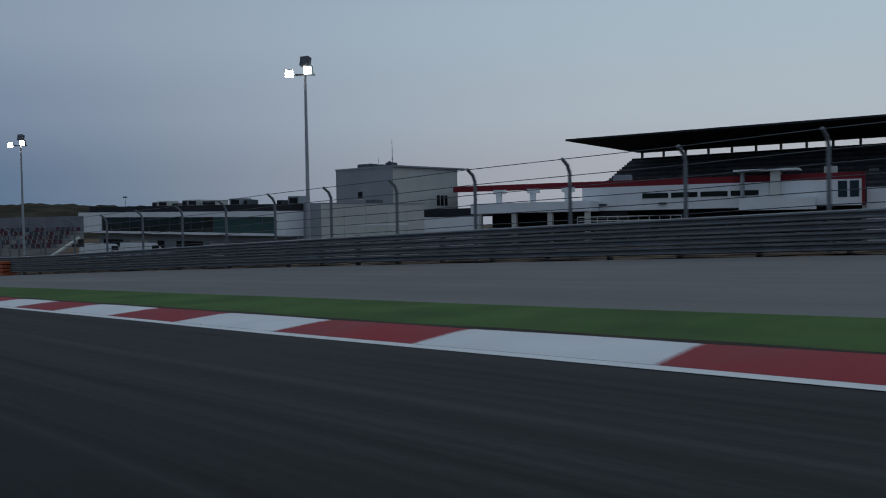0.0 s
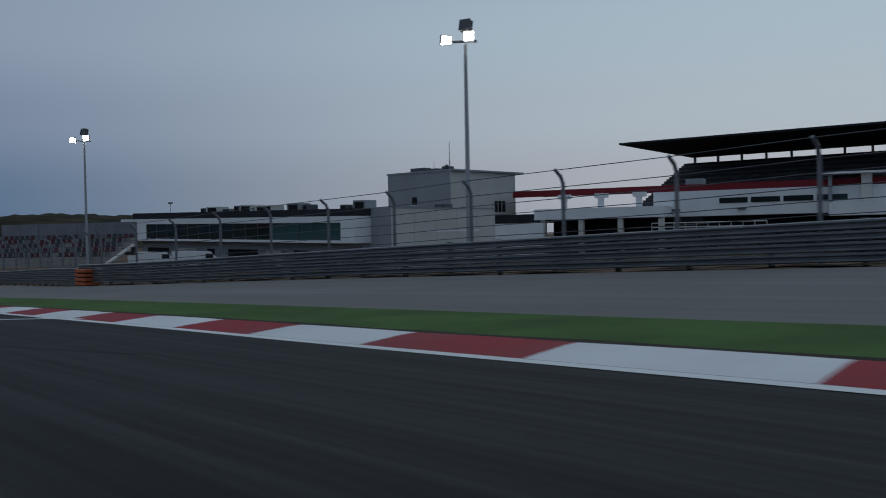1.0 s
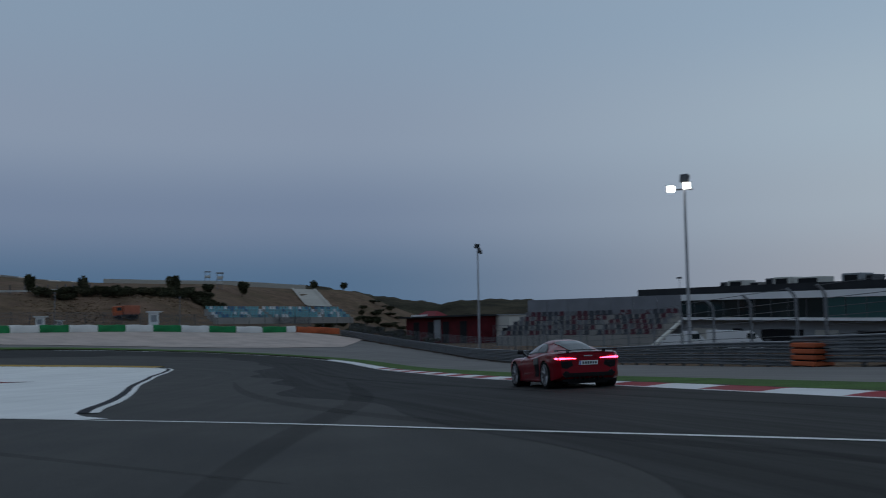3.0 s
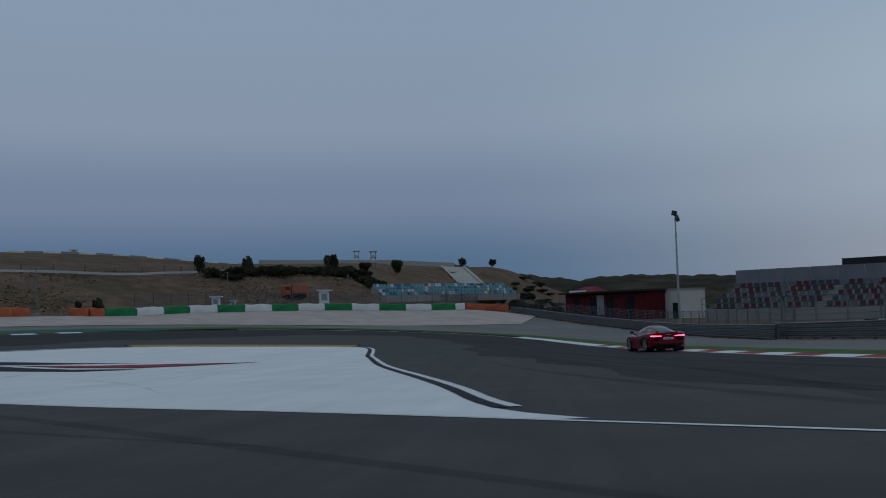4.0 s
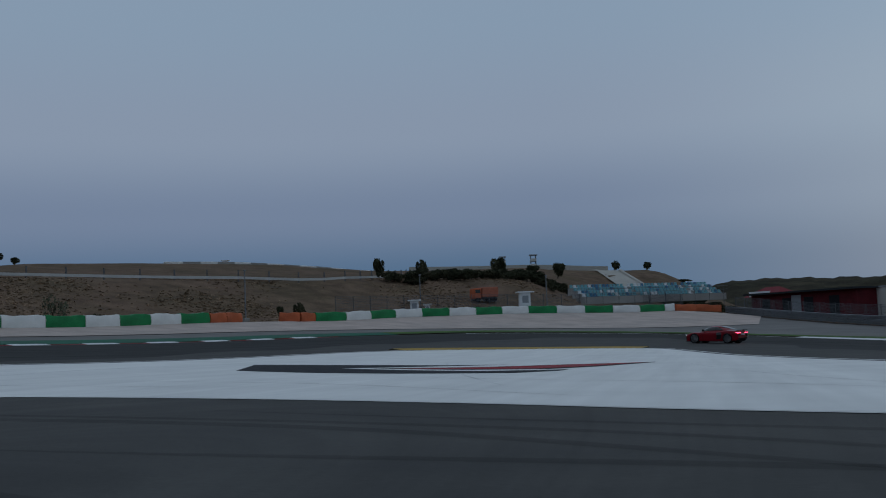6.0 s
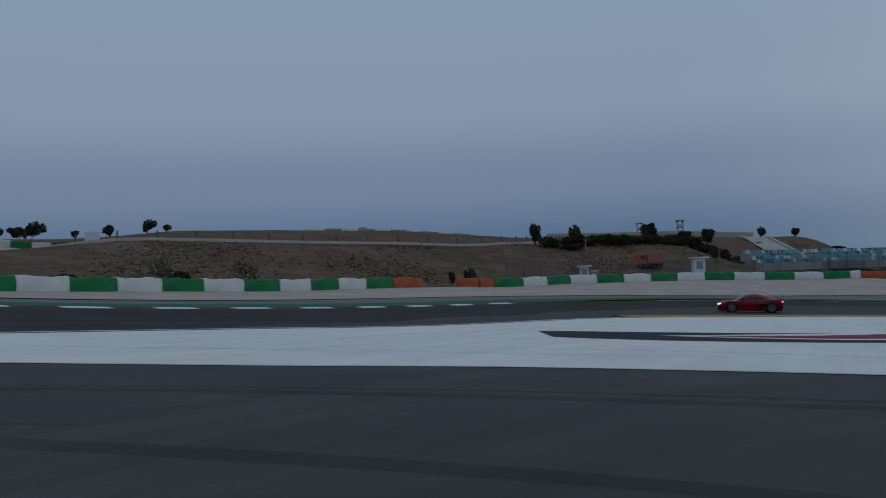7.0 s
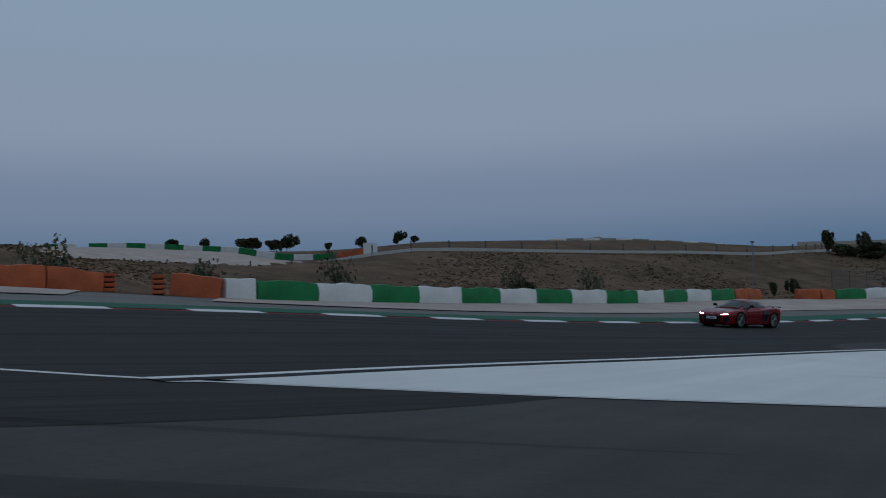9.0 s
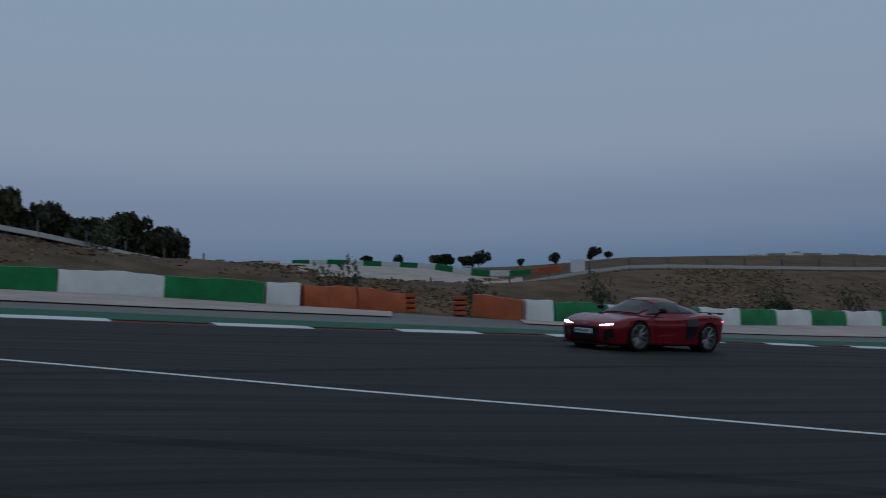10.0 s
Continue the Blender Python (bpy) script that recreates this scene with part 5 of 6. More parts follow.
# ---- mesh fence behind the curving guardrail ----
def mesh_fence(points, label, high=1.9):
    """Steel posts with a woven dark mesh between them."""
    line = line_of(points, 2.5)
    fence = tagged(new("mesh_fence"), label, "fence", group="mesh fences")
    post = finish(tube(bmesh.new(), (0, 0, -0.3), (0, 0, high + 0.05), 0.035, sides=6), "post", DARK_STEEL)
    nn = normals(line)
    for p, n in zip(line, nn):
        ob = new("post", post)
        ob.parent = fence
        ob.matrix_basis = placed(p, (-n[1], n[0]))
    fine = line_of(points, 0.16)
    z = land(fine[:, 0], fine[:, 1])
    mid = normals(fine)
    for k in range(13):
        h = 0.1 + (high - 0.1) * k / 12
        rows = [np.column_stack([fine + mid * o, z + h + dz]) for o, dz in ((0.012, 0), (0, 0.024), (-0.012, 0), (0.012, 0))]
        ob = new("wire", grid_mesh("wire", np.array(rows), DARK_STEEL))
        ob.parent = fence
    v, f = [], []
    for (x, y), n, zz in zip(fine, mid, z):
        d = (-n[1] * 0.012, n[0] * 0.012)
        k = len(v)
        v += [(x - d[0], y - d[1], zz + 0.1), (x + d[0], y + d[1], zz + 0.1), (x + d[0], y + d[1], zz + high), (x - d[0], y - d[1], zz + high)]
        f.append((k, k + 1, k + 2, k + 3))
    me = bpy.data.meshes.new("mesh")
    me.from_pydata(v, [], f)
    me.materials.append(DARK_STEEL)
    ob = new("mesh", me)
    ob.parent = fence
    return fence


mesh_fence([(p[0] + 0.9, p[1] + 0.9) for p in ARM2], "dark wire mesh fence behind the curving guardrail")
mesh_fence([(-99.5, 133.5), (-104, 125.5), (-109, 117), (-113, 108), (-115, 98), (-115.5, 88)], "dark wire mesh fence below the bank", 2.2)


# ---- dry grass on the bank ----
def dry_grass():
    """Tufts of a few dry blades each, thickest where patches of grass have kept."""
    rg = np.random.default_rng(8)
    n = 60000
    x, y = rg.uniform(-165, -97, n), rg.uniform(-8, 135, n)
    d = np.hypot(x[:, None] - EDGE_LINE[None, :, 0], y[:, None] - EDGE_LINE[None, :, 1]).min(1)
    ang = np.arctan2(y - PIVOT[1], x - PIVOT[0])
    ang = np.where(ang < -1.9, ang + 2 * np.pi, ang)
    out = np.hypot(x - PIVOT[0], y - PIVOT[1]) > np.interp(ang, EDGE_ANGLE, EDGE_R)
    patch = np.sin(x / 5.1 + 2 * np.sin(y / 9)) + np.sin(y / 4.3 + 1.5 * np.sin(x / 7)) + rg.normal(0, 0.7, n)
    keep = out & (d > 1.2) & (d < 45) & (patch > 0.6)
    x, y = x[keep], y[keep]
    z = land(x, y)
    v, f = [], []
    for px, py, pz in zip(x, y, z):
        h, s = rg.uniform(0.04, 0.12), rg.uniform(0.1, 0.35)
        for _ in range(3):
            a = rg.uniform(0, 6.28)
            ca, sa = math.cos(a) * s, math.sin(a) * s
            k = len(v)
            v += [(px - ca, py - sa, pz - 0.02), (px + ca, py + sa, pz - 0.02), (px + ca * 0.3 + rg.normal(0, 0.08), py + sa * 0.3 + rg.normal(0, 0.08), pz + h)]
            f.append((k, k + 1, k + 2))
    me = bpy.data.meshes.new("dry_grass")
    me.from_pydata(v, [], f)
    me.materials.append(DRY_GRASS)
    tagged(new("dry_grass", me), "tufts of burnt yellow-brown grass on the bank", "dry grass", kind="stuff")


DRY_GRASS = shader("dry_grass_blades", (0.29, 0.2, 0.135), 0.95, vary=0.3, scale=0.5, fine=4, island=0.35, second=(0.23, 0.165, 0.105), second_scale=0.15, bump=0.0)
dry_grass()


# ---- the red sports coupe ----
from mathutils.bvhtree import BVHTree

CAR_RED = shader("red_metallic_paint", (0.215, 0.004, 0.012), 0.34, metal=0.2, vary=0.03, scale=2, fine=200, bump=0.0, coat=0.6)
CAR_BLACK = shader("gloss_black_trim", (0.01, 0.01, 0.012), 0.3, vary=0.1, bump=0.0, coat=0.4)
CAR_DARK = shader("dark_plastic", (0.012, 0.012, 0.013), 0.7, vary=0.15, bump=0.0)
CARBON = shader("grey_side_blade", (0.06, 0.062, 0.068), 0.35, vary=0.12, fine=150, bump=0.0, coat=0.5)
CAR_GLASS = glass("car_glass", (0.01, 0.012, 0.013), 0.02, 0.5)
TYRE = shader("tyre_rubber", (0.014, 0.014, 0.015), 0.85, vary=0.15, fine=60)
RIM = shader("silver_alloy", (0.25, 0.25, 0.26), 0.36, metal=0.8, vary=0.08, bump=0.0)
DISC = shader("brake_disc", (0.25, 0.24, 0.23), 0.4, metal=0.8, vary=0.1, bump=0.0)
CHROME = shader("bright_metal", (0.6, 0.6, 0.62), 0.25, metal=0.9, vary=0.05, bump=0.0)
PLATE = shader("plate_white", (0.72, 0.73, 0.74), 0.5, vary=0.03, bump=0.0)
PLATE_BLUE = shader("plate_blue", (0.03, 0.09, 0.4), 0.5, vary=0.03, bump=0.0)
TAIL_GLOW = glowing("tail_light_red", (1.0, 0.05, 0.12), 8.0)
HEAD_GLOW = glowing("headlight_white", (0.95, 0.97, 1.0), 10.0)

# stations along the car: x, half width at the hip, underside, shoulder height, middle of bonnet or deck
STATIONS = [(2.2, 0.5, 0.24, 0.5, 0.55), (2.17, 0.7, 0.17, 0.575, 0.615), (2.05, 0.84, 0.13, 0.635, 0.665), (1.85, 0.925, 0.13, 0.71, 0.72), (1.6, 0.962, 0.13, 0.78, 0.77), (1.32, 0.97, 0.13, 0.815, 0.815),
            (1.05, 0.96, 0.13, 0.81, 0.86), (0.8, 0.94, 0.13, 0.805, 0.9), (0.4, 0.93, 0.13, 0.81, 0.92), (0.0, 0.93, 0.13, 0.82, 0.93), (-0.4, 0.94, 0.13, 0.845, 0.94), (-0.8, 0.96, 0.13, 0.885, 0.95),
            (-1.1, 0.972, 0.14, 0.92, 0.96), (-1.4, 0.972, 0.15, 0.935, 0.965), (-1.7, 0.962, 0.17, 0.93, 0.96), (-1.9, 0.925, 0.2, 0.91, 0.945), (-2.04, 0.86, 0.24, 0.885, 0.93), (-2.1, 0.78, 0.3, 0.85, 0.9)]


def body_shell():
    st = np.array(STATIONS)
    xs = np.linspace(2.2, -2.1, 64)
    bm = bmesh.new()
    rows = []
    for x in xs:
        w, zb, zs, zt = (np.interp(-x, -st[:, 0], st[:, k]) for k in (1, 2, 3, 4))
        mid = zb + (zs - zb) * 0.5
        half = [(0.0, zb), (w * 0.8, zb), (w * 0.945, zb + 0.03), (w * 0.972, zb + 0.12), (w * 0.965, mid - 0.06), (w * 0.988, mid + 0.04), (w, mid + 0.13), (w * 0.985, zs - 0.06), (w * 0.94, zs - 0.012), (w * 0.86, zs + 0.006),
                (w * 0.7, zs + (zt - zs) * 0.35), (w * 0.45, zs + (zt - zs) * 0.75), (0.0, zt)]
        loop = [bm.verts.new((x, y, z)) for y, z in half] + [bm.verts.new((x, -y, z)) for y, z in half[-2:0:-1]]
        rows.append(loop)
    n = len(rows[0])
    for a, b in zip(rows, rows[1:]):
        for k in range(n):
            bm.faces.new((a[k], b[k], b[(k + 1) % n], a[(k + 1) % n]))
    bm.faces.new(rows[0])
    bm.faces.new(rows[-1][::-1])
    return finish(bm, "body", CAR_RED)


def cut(me, cutters, materials):
    """The mesh with the cutters' volumes taken out."""
    ob = new("body", me)
    tools = []
    for bm in cutters:
        t = new("cutter", finish(bm, "cutter", materials[-1]))
        tools.append(t)
        md = ob.modifiers.new("cut", "BOOLEAN")
        md.operation, md.object, md.solver = "DIFFERENCE", t, "EXACT"
    bpy.context.view_layer.update()
    res = bpy.data.meshes.new_from_object(ob.evaluated_get(bpy.context.evaluated_depsgraph_get()))
    for o in (ob, *tools):
        bpy.data.objects.remove(o)
    res.materials.clear()
    for m in materials:
        res.materials.append(m)
    return res


AXLES = (1.325, -1.325)


def cabin_point(u, v):
    """The glasshouse: u from the windscreen's foot (0) to the tail of the engine cover (1), v from the left sill (0) over the roof to the right sill (1)."""
    side = [(0, 1.0, 0.88), (0.14, 0.66, 1.06), (0.28, 0.28, 1.235), (0.36, 0.05, 1.275), (0.45, -0.22, 1.285), (0.55, -0.52, 1.262), (0.72, -1.02, 1.16), (0.88, -1.5, 1.02), (1, -1.82, 0.94)]
    k = np.array(side)
    x = float(np.interp(u, k[:, 0], k[:, 1]))
    top = float(np.interp(u, k[:, 0], k[:, 2]))
    base = float(np.interp(u, [0, 0.3, 0.6, 0.8, 1.0], [0.85, 0.815, 0.85, 0.91, 0.92]))
    half = float(np.interp(u, [0, 0.2, 0.5, 0.75, 1.0], [0.76, 0.83, 0.84, 0.76, 0.58]))
    s = abs(v - 0.5) * 2
    rise = 1 - s ** 5.0
    y = half * (s * (0.72 + 0.28 * smooth(0.55, 1.0, s)) if s < 1 else 1.0)
    z = base + (top - base) * rise
    return Vector((x, y if v < 0.5 else -y, z))


def cabin_part(name, u0, u1, v0, v1, material, parent, out=0.0, nu=14, nv=14, label="", lift=0.0):
    bm = bmesh.new()
    rows = []
    for i in range(nu + 1):
        row = []
        for j in range(nv + 1):
            u = u0 + (u1 - u0) * i / nu
            va, vb = (float(np.interp(u, *k)) if isinstance(k, tuple) else k for k in (v0, v1))
            v = va + (vb - va) * j / nv
            p = cabin_point(u, v)
            a, b = cabin_point(min(u + 0.01, 1), v) - cabin_point(max(u - 0.01, 0), v), cabin_point(u, min(v + 0.01, 1)) - cabin_point(u, max(v - 0.01, 0))
            n = b.cross(a)
            n = n.normalized() if n.length > 1e-9 else Vector((0, 0, 1))
            if n.z < 0:
                n = -n
            row.append(bm.verts.new(p + n * out))
        rows.append(row)
    for a, b in zip(rows, rows[1:]):
        for j in range(nv):
            bm.faces.new((a[j], a[j + 1], b[j + 1], b[j]))
    ob = part(name, bm, material, parent, label, smooth=50)
    return ob


def decal(shell, outline, axis, side, name, material, parent, out=0.008, label="", cell=0.07, cuts=()):
    """A panel moulded onto the body: an outline seen along an axis (y: x and z; x: y and z; z: x and y), pressed onto the shell."""
    bm = bmesh.new()
    put = {"y": lambda a, b: Vector((a, side * 3, b)), "x": lambda a, b: Vector((side * 4, a, b)), "z": lambda a, b: Vector((a, b, 3))}[axis]
    way = {"y": Vector((0, -side, 0)), "x": Vector((-side, 0, 0)), "z": Vector((0, 0, -1))}[axis]
    bm.faces.new([bm.verts.new(put(a, b)) for a, b in outline])
    axes = {"y": (0, 2), "x": (1, 2), "z": (0, 1)}[axis]
    for k in axes:
        vals = [v.co[k] for v in bm.verts]
        for c in np.arange(min(vals) + cell * 0.6, max(vals), cell):
            no, co = [0, 0, 0], [0, 0, 0]
            no[k], co[k] = 1, c
            bmesh.ops.bisect_plane(bm, geom=bm.verts[:] + bm.edges[:] + bm.faces[:], plane_co=co, plane_no=no)
    for v in bm.verts:
        hit = shell.ray_cast(v.co, way)
        if hit[0] is None:
            hit = (shell.find_nearest(v.co - way * -2.4)[0],)
        v.co = hit[0] - way * out
    res = bmesh.ops.extrude_face_region(bm, geom=bm.faces[:])
    for v in [g for g in res["geom"] if isinstance(g, bmesh.types.BMVert)]:
        v.co += way * (out + 0.02)
    return part(name, bm, material, parent, label, smooth=40)


def ring(bm, profile, seg=36):
    """A body of revolution round the y axis from a closed profile of (radius, y)."""
    rows = []
    for k in range(seg):
        a = 2 * math.pi * k / seg
        rows.append([bm.verts.new((r * math.cos(a), y, r * math.sin(a))) for r, y in profile])
    n = len(profile)
    for i in range(seg):
        a, b = rows[i], rows[(i + 1) % seg]
        for k in range(n):
            bm.faces.new((a[k], a[(k + 1) % n], b[(k + 1) % n], b[k]))
    return bm


def make_wheel(x, side, car):
    """A wheel whose outer face looks along +y (side 1) or -y."""
    hub = new("wheel")
    hub.parent = car
    s = side
    bm = ring(bmesh.new(), [(0.345, s * 0.12), (0.35, s * 0.06), (0.35, -s * 0.1), (0.33, -s * 0.13), (0.268, -s * 0.12), (0.268, s * 0.1), (0.31, s * 0.135)])
    part("tyre", bm, TYRE, hub, smooth=40)
    bm = ring(bmesh.new(), [(0.285, s * 0.128), (0.272, s * 0.132), (0.258, s * 0.09), (0.25, -s * 0.1), (0.268, -s * 0.11)])
    for k in range(20):
        a = 2 * math.pi * (k // 2) / 10 + (0.1 if k % 2 else -0.1)
        a2 = 2 * math.pi * (k // 2) / 10 + (0.05 if k % 2 else -0.05)
        o, i = Vector((0.266 * math.cos(a), s * 0.112, 0.266 * math.sin(a))), Vector((0.05 * math.cos(a2), s * 0.085, 0.05 * math.sin(a2)))
        tube(bm, i, o, 0.016, 0.013, 4)
    tube(bm, (0, s * 0.04, 0), (0, s * 0.105, 0), 0.06, 0.05, 14)
    part("rim", bm, RIM, hub, "silver double-spoke alloy rim", smooth=40)
    bm = bmesh.new()
    tube(bm, (0, s * 0.0, 0), (0, s * 0.03, 0), 0.2, 0.2, 28)
    part("brake_disc", bm, DISC, hub)
    hub.matrix_basis = pose(x, s * 0.835, 0.35)
    return hub


def build_car():
    car = thing("sports_car", "low red sports coupe with black side blades and lights on", "car")
    wells = []
    for x in AXLES:
        for s in (1, -1):
            bm = bmesh.new()
            tube(bm, (x, s * 0.56, 0.355), (x, s * 1.2, 0.355), 0.385, 0.385, 44)
            wells.append(bm)
    raw = body_shell()
    probe = bmesh.new()
    probe.from_mesh(raw)
    shell = BVHTree.FromBMesh(probe)
    probe.free()
    me = cut(raw, wells, [CAR_RED])
    # open the wheel arches
    bm = bmesh.new()
    bm.from_mesh(me)
    gone = []
    for f in bm.faces:
        c = f.calc_center_median()
        if abs(c.y) > 0.57 and any(math.hypot(c.x - x, c.z - 0.355) < 0.382 for x in AXLES):
            gone.append(f)
    bmesh.ops.delete(bm, geom=gone, context="FACES")
    bm.to_mesh(me)
    bm.free()
    me.shade_smooth()
    me.set_sharp_from_angle(angle=radians(34))
    body = new("body", me)
    body.parent = car
    body["label"] = "red metallic bodywork"
    # what shows inside the wheel arches
    for x in AXLES:
        for s in (1, -1):
            bm = ring(bmesh.new(), [(0.378, s * 0.585), (0.378, s * 0.952), (0.387, s * 0.952), (0.387, s * 0.572), (0.02, s * 0.572), (0.02, s * 0.585)], 32)
            part("wheel_well", bm, CAR_DARK, car, m=pose(x, 0, 0.355))
    grille = decal(shell, [(-0.5, 0.5), (-0.4, 0.53), (0.4, 0.53), (0.5, 0.5), (0.42, 0.22), (-0.42, 0.22)], "x", 1, "grille", CAR_DARK, car, 0.006, "black hexagonal front grille")
    for k in range(7):
        w = 0.4 + 0.012 * k
        decal(shell, [(-w, 0.245 + k * 0.038), (w, 0.245 + k * 0.038), (w, 0.255 + k * 0.038), (-w, 0.255 + k * 0.038)], "x", 1, "grille_bar", CAR_BLACK, grille, 0.014)
    for s in (1, -1):
        intake = decal(shell, [(s * 0.55, 0.2), (s * 0.6, 0.47), (s * 0.8, 0.52), (s * 0.82, 0.24)], "x", 1, "air_intake", CAR_DARK, car, 0.006, "black side air intake")
        for k in range(3):
            decal(shell, [(s * 0.58, 0.27 + k * 0.07), (s * 0.79, 0.29 + k * 0.07), (s * 0.79, 0.3 + k * 0.07), (s * 0.58, 0.285 + k * 0.07)], "x", 1, "intake_blade", CAR_BLACK, intake, 0.016)
        decal(shell, [(s * 0.46, 0.563), (s * 0.46, 0.578), (s * 0.66, 0.612), (s * 0.765, 0.628), (s * 0.765, 0.598), (s * 0.64, 0.567)], "x", 1, "headlight", HEAD_GLOW, car, 0.012, "lit white headlight", 0.04)
        vent = decal(shell, [(s * 0.42, 0.585), (s * 0.46, 0.7), (s * 0.76, 0.69), (s * 0.74, 0.53), (s * 0.6, 0.5)], "x", -1, "rear_vent", CAR_DARK, car, 0.008, "black rear vent")
        for k in range(3):
            decal(shell, [(s * 0.48, 0.56 + k * 0.04), (s * 0.74, 0.555 + k * 0.04), (s * 0.74, 0.562 + k * 0.04), (s * 0.48, 0.567 + k * 0.04)], "x", -1, "vent_slat", CAR_BLACK, vent, 0.016)
        decal(shell, [(s * 0.34, 0.748), (s * 0.34, 0.772), (s * 0.66, 0.79), (s * 0.8, 0.797), (s * 0.8, 0.738), (s * 0.62, 0.748)], "x", -1, "tail_light", TAIL_GLOW, car, 0.014, "lit red tail light", 0.04)
        decal(shell, [(-2.06, 0.745), (-2.06, 0.795), (-1.97, 0.79), (-2.0, 0.75)], "y", s, "tail_light", TAIL_GLOW, car, 0.01, "lit red tail light", 0.04)
        decal(shell, [(-0.42, 0.3), (-0.47, 0.5), (-0.45, 0.64), (-0.86, 0.66), (-0.88, 0.6), (-0.8, 0.36), (-0.72, 0.3)], "y", s, "side_intake", CAR_DARK, car, 0.008, "black side air intake")
        decal(shell, [(-0.45, 0.62), (-0.44, 0.79), (-0.84, 0.81), (-0.88, 0.64)], "y", s, "side_blade", CARBON, car, 0.022, "grey carbon side blade")
        decal(shell, [(0.92, 0.14), (0.92, 0.215), (-0.9, 0.215), (-0.92, 0.14)], "y", s, "sill", CAR_RED, car, 0.02)
        decal(shell, [(0.66, 0.25), (0.69, 0.78), (0.702, 0.78), (0.672, 0.25)], "y", s, "door_gap", CAR_DARK, car, 0.002)
        decal(shell, [(-0.33, 0.25), (-0.39, 0.5), (-0.36, 0.8), (-0.348, 0.8), (-0.378, 0.5), (-0.318, 0.25)], "y", s, "door_gap", CAR_DARK, car, 0.002)
        decal(shell, [(0.55, 0.36), (0.6, 0.372), (-0.3, 0.44), (-0.3, 0.42)], "y", s, "door_crease", CAR_RED, car, 0.012)
        decal(shell, [(-0.1, 0.72), (-0.1, 0.742), (-0.3, 0.75), (-0.3, 0.728)], "y", s, "door_handle", CAR_RED, car, 0.02)
        bm = bmesh.new()
        box(bm, 0.5, 0.64, s * 1.0 - 0.1, s * 1.0 + 0.1, 0.93, 1.05, bevel=0.035)
        mirror = part("wing_mirror", bm, CAR_BLACK, car, "black wing mirror", smooth=40)
        part("mirror_stalk", tube(bmesh.new(), (0.58, s * 0.78, 0.84), (0.58, s * 0.95, 0.97), 0.03, 0.022, 6), CAR_BLACK, mirror)
        part("exhaust", tube(bmesh.new(), (-1.92, s * 0.62, 0.36), (-2.11, s * 0.62, 0.36), 0.085, 0.085, 16), CAR_BLACK, car, "dark oval exhaust")
    diff = decal(shell, [(-0.74, 0.39), (0.74, 0.39), (0.7, 0.31), (0.6, 0.285), (-0.6, 0.285), (-0.7, 0.31)], "x", -1, "diffuser", CAR_DARK, car, 0.012, "black rear diffuser")
    for k in range(7):
        y = -0.39 + k * 0.13
        part("diffuser_fin", boxes((-2.11, -1.98, y - 0.008, y + 0.008, 0.2, 0.36)), CAR_BLACK, diff)
    part("diffuser_tray", boxes((-2.02, -1.7, -0.7, 0.7, 0.17, 0.29)), CAR_DARK, car)
    part("front_splitter", boxes((1.78, 2.19, -0.7, 0.7, 0.105, 0.135), bevel=0.01), CAR_DARK, car)
    part("underbody", boxes((-2.0, 1.9, -0.55, 0.55, 0.11, 0.2)), CAR_DARK, car)
    # glasshouse
    cabin_part("roof", 0.26, 0.58, 0.14, 0.86, CAR_RED, car, 0.004, label="red roof panel")
    cabin_part("cabin_shell", 0.0, 1.0, 0.0, 1.0, CAR_RED, car, -0.012, 40, 40)
    cabin_part("windscreen", 0.015, 0.25, 0.1, 0.9, CAR_GLASS, car, 0.004, label="dark reflecting windscreen")
    cabin_part("rear_window", 0.58, 0.88, 0.17, 0.83, CAR_GLASS, car, 0.004, label="dark sloping rear window")
    cabin_part("engine_cover", 0.88, 1.0, 0.17, 0.83, CAR_BLACK, car, 0.006)
    band = ([0.07, 0.12, 0.18, 0.26, 0.42, 0.52, 0.59, 0.66], [0.034, 0.065, 0.105, 0.135, 0.138, 0.122, 0.09, 0.042])
    trim = ([0.05, 0.11, 0.18, 0.26, 0.42, 0.53, 0.61, 0.69], [0.03, 0.072, 0.113, 0.143, 0.146, 0.13, 0.095, 0.034])
    for far in (False, True):
        side = [(u, [1 - v for v in w]) if far else (u, w) for u, w in (band, trim)]
        sill = 0.967 if far else 0.033
        cabin_part("window_trim", 0.05, 0.69, sill + (0.006 if far else -0.006), side[1], CAR_BLACK, car, 0.001, 30, 8, "black window surround")
        cabin_part("side_window", 0.075, 0.48, sill, side[0], CAR_GLASS, car, 0.006, 24, 8, "dark side window")
        cabin_part("quarter_window", 0.495, 0.655, sill, side[0], CAR_GLASS, car, 0.006, 14, 8, "dark tapering quarter window")
    # wing
    wing = part("rear_wing", boxes((-2.07, -1.83, -0.82, 0.82, 0.972, 0.992), bevel=0.008), CAR_BLACK, car, "fixed black rear wing")
    for s in (1, -1):
        part("end_plate", boxes((-2.08, -1.83, s * 0.82 - 0.01, s * 0.82 + 0.01, 0.95, 1.0), bevel=0.004), CAR_BLACK, wing)
        part("wing_strut", boxes((-2.02, -1.88, s * 0.5 - 0.02, s * 0.5 + 0.02, 0.9, 0.975)), CAR_BLACK, wing)
    # plates and badges, plain
    rear_plate = part("number_plate", boxes((-2.125, -2.09, -0.26, 0.26, 0.59, 0.7)), PLATE, car, "white number plate")
    part("plate_band", boxes((-2.132, -2.124, 0.22, 0.255, 0.595, 0.695)), PLATE_BLUE, rear_plate)
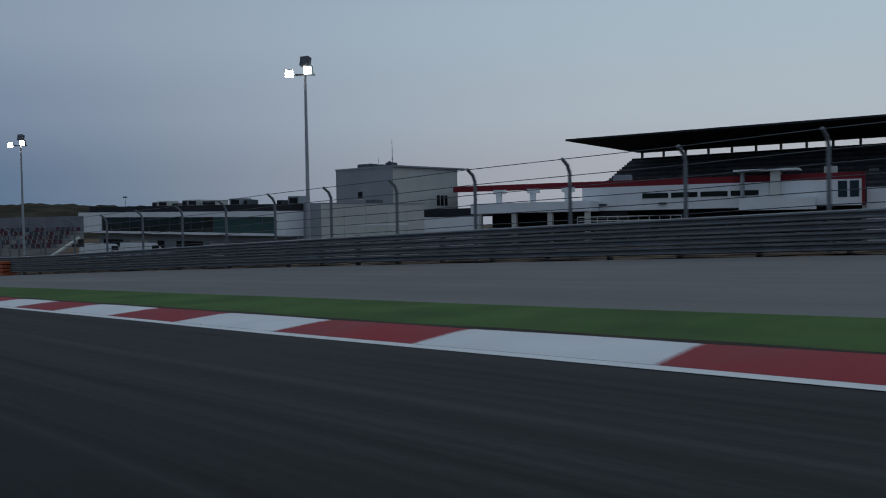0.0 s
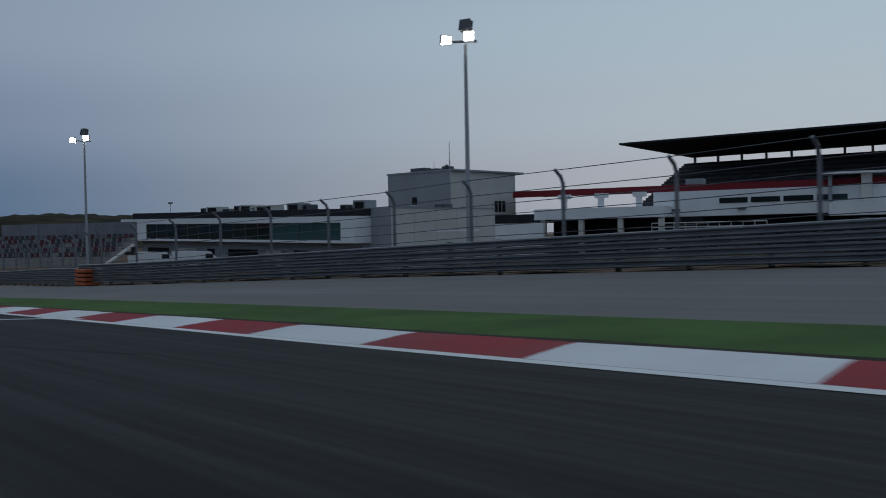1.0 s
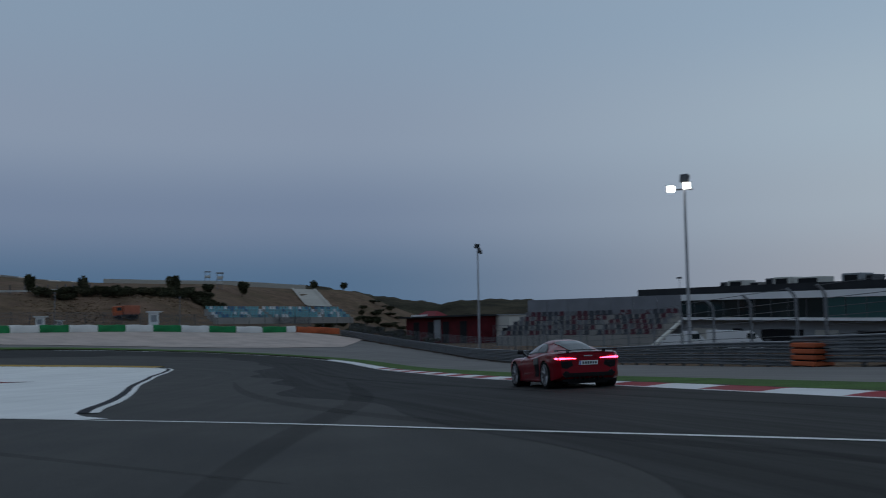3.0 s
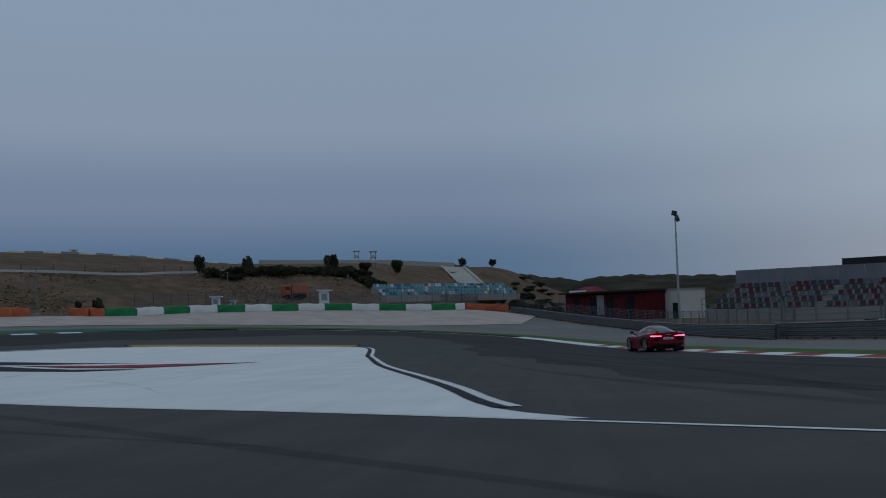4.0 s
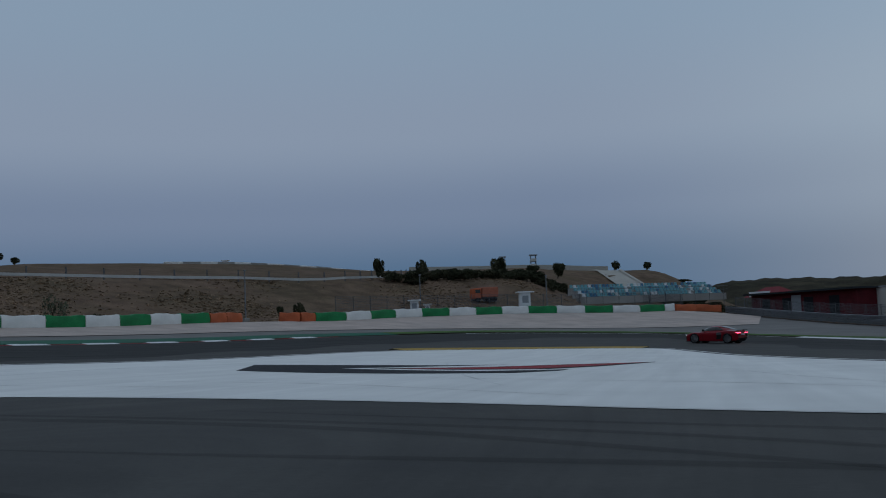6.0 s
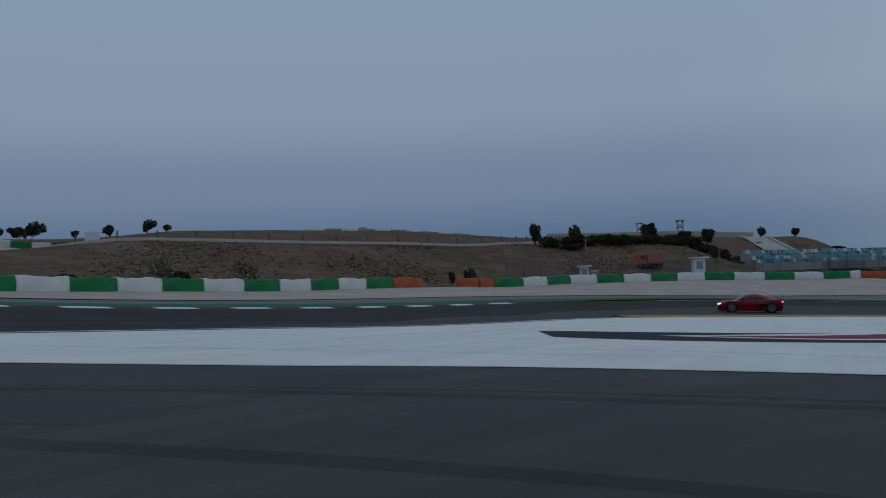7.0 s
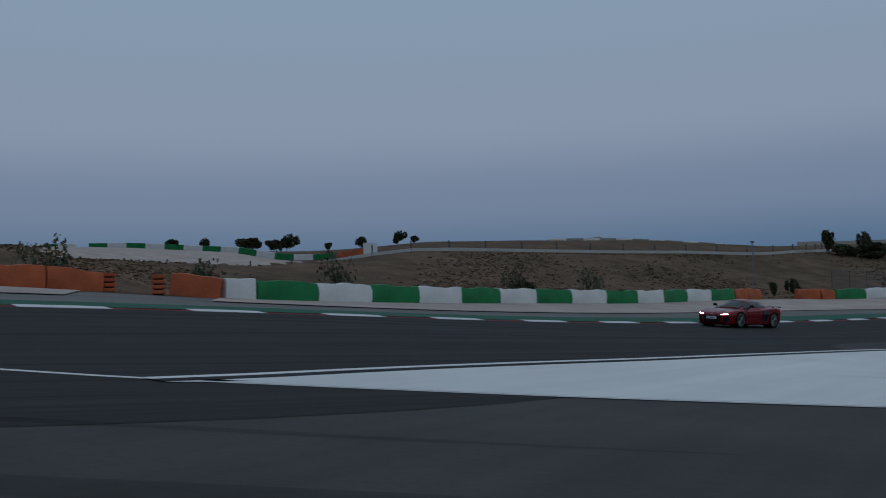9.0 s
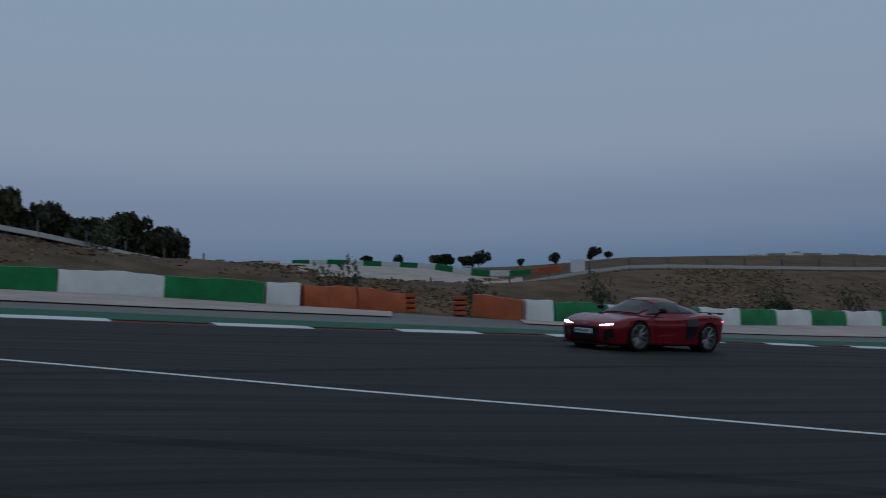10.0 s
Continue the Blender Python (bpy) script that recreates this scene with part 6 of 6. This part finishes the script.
    for k in range(6):
        part("plate_bar", boxes((-2.132, -2.124, -0.22 + k * 0.07, -0.18 + k * 0.07, 0.615, 0.675)), CAR_DARK, rear_plate)
    front_plate = part("number_plate", boxes((2.22, 2.245, -0.26, 0.26, 0.36, 0.47)), PLATE, car, "white number plate")
    for k in range(6):
        part("plate_bar", boxes((2.244, 2.25, -0.22 + k * 0.07, -0.18 + k * 0.07, 0.385, 0.445)), CAR_DARK, front_plate)
    part("badge", boxes((-2.115, -2.09, -0.12, 0.12, 0.81, 0.84)), CHROME, car)
    part("badge", boxes((2.16, 2.2, -0.1, 0.1, 0.575, 0.6)), CHROME, car)
    wheels = [make_wheel(x, s, car) for x in AXLES for s in (1, -1)]
    return car, wheels


CAR, WHEELS = build_car()
SIZE = 0.92


def resize(ob):
    """Builds the drawing's units into the meshes, so that nothing is stretched by its pose."""
    for o in ob.children:
        if o.data and not o.data.get("sized"):
            o.data.transform(Matrix.Scale(SIZE, 4))
            o.data["sized"] = True
        o.matrix_basis = Matrix.Translation(o.matrix_basis.translation * SIZE) @ o.matrix_basis.to_3x3().to_4x4()
        resize(o)


resize(CAR)

# seconds, place, heading
DRIVE = [(0.0, 14.0, -14.2, 134), (0.5, 7.2, -5.4, 133), (1.0, 0.4, 3.5, 132.5), (1.5, -6.1, 12.6, 131.6), (2.0, -13.35, 21.2, 132.0), (2.25, -17.05, 26.0, 131.0), (2.5, -21.0, 30.8, 130.0), (3.0, -30.04, 42.31, 129.0), (3.5, -38.63, 53.5, 128.7),
         (4.0, -46.38, 63.73, 130.0), (4.5, -53.6, 73.0, 133.0), (5.0, -61.15, 82.2, 143.7), (5.5, -67.3, 84.9, 158.8), (6.0, -73.0, 83.9, 177.2), (6.5, -78.1, 80.4, 196.9), (7.0, -83.0, 75.9, 215.8), (7.5, -87.2, 71.2, 235.2),
         (8.0, -90.5, 65.2, 251.2), (8.5, -91.55, 57.0, 264.7), (9.0, -90.3, 46.0, 276.5), (9.5, -88.4, 35.4, 281.0), (10.0, -84.03, 21.43, 286.0)]


def ground_pose(x, y, heading):
    """Standing on the ground at x, y with its front along the heading."""
    a = radians(heading)
    f, l = (math.cos(a), math.sin(a)), (-math.sin(a), math.cos(a))
    pts = [(x + f[0] * i + l[0] * j, y + f[1] * i + l[1] * j) for i, j in ((1.325, 0.83), (1.325, -0.83), (-1.325, 0.83), (-1.325, -0.83))]
    z = land([p[0] for p in pts], [p[1] for p in pts])
    ahead = Vector((f[0] * 2.65, f[1] * 2.65, (z[0] + z[1] - z[2] - z[3]) / 2)).normalized()
    left = Vector((l[0] * 1.66, l[1] * 1.66, (z[0] + z[2] - z[1] - z[3]) / 2)).normalized()
    up = ahead.cross(left).normalized()
    left = up.cross(ahead)
    m = Matrix((ahead, left, up)).transposed().to_4x4()
    return Matrix.Translation((x, y, float(z.mean()) + 0.012)) @ m


def motions():
    walk(CAR, [(t, ground_pose(x, y, h)) for t, x, y, h in DRIVE])
    # the wheels roll; the spokes repeat every 36 degrees
    ts = np.array([d[0] for d in DRIVE])
    fine = np.linspace(0, 10, 301)
    px, py = (np.interp(fine, ts, [d[k] for d in DRIVE]) for k in (1, 2))
    turn = np.degrees(np.r_[0, np.cumsum(np.hypot(np.diff(px), np.diff(py)))] / (0.35 * SIZE))
    step = np.diff(turn)
    step = (step + 18) % 36 - 18
    roll = np.r_[0, np.cumsum(step)]
    for wheel in WHEELS:
        x, y, z = wheel.matrix_basis.translation
        walk(wheel, [(t, pose(x, y, z, 0, a, 0)) for t, a in zip(fine, roll)])


motions()
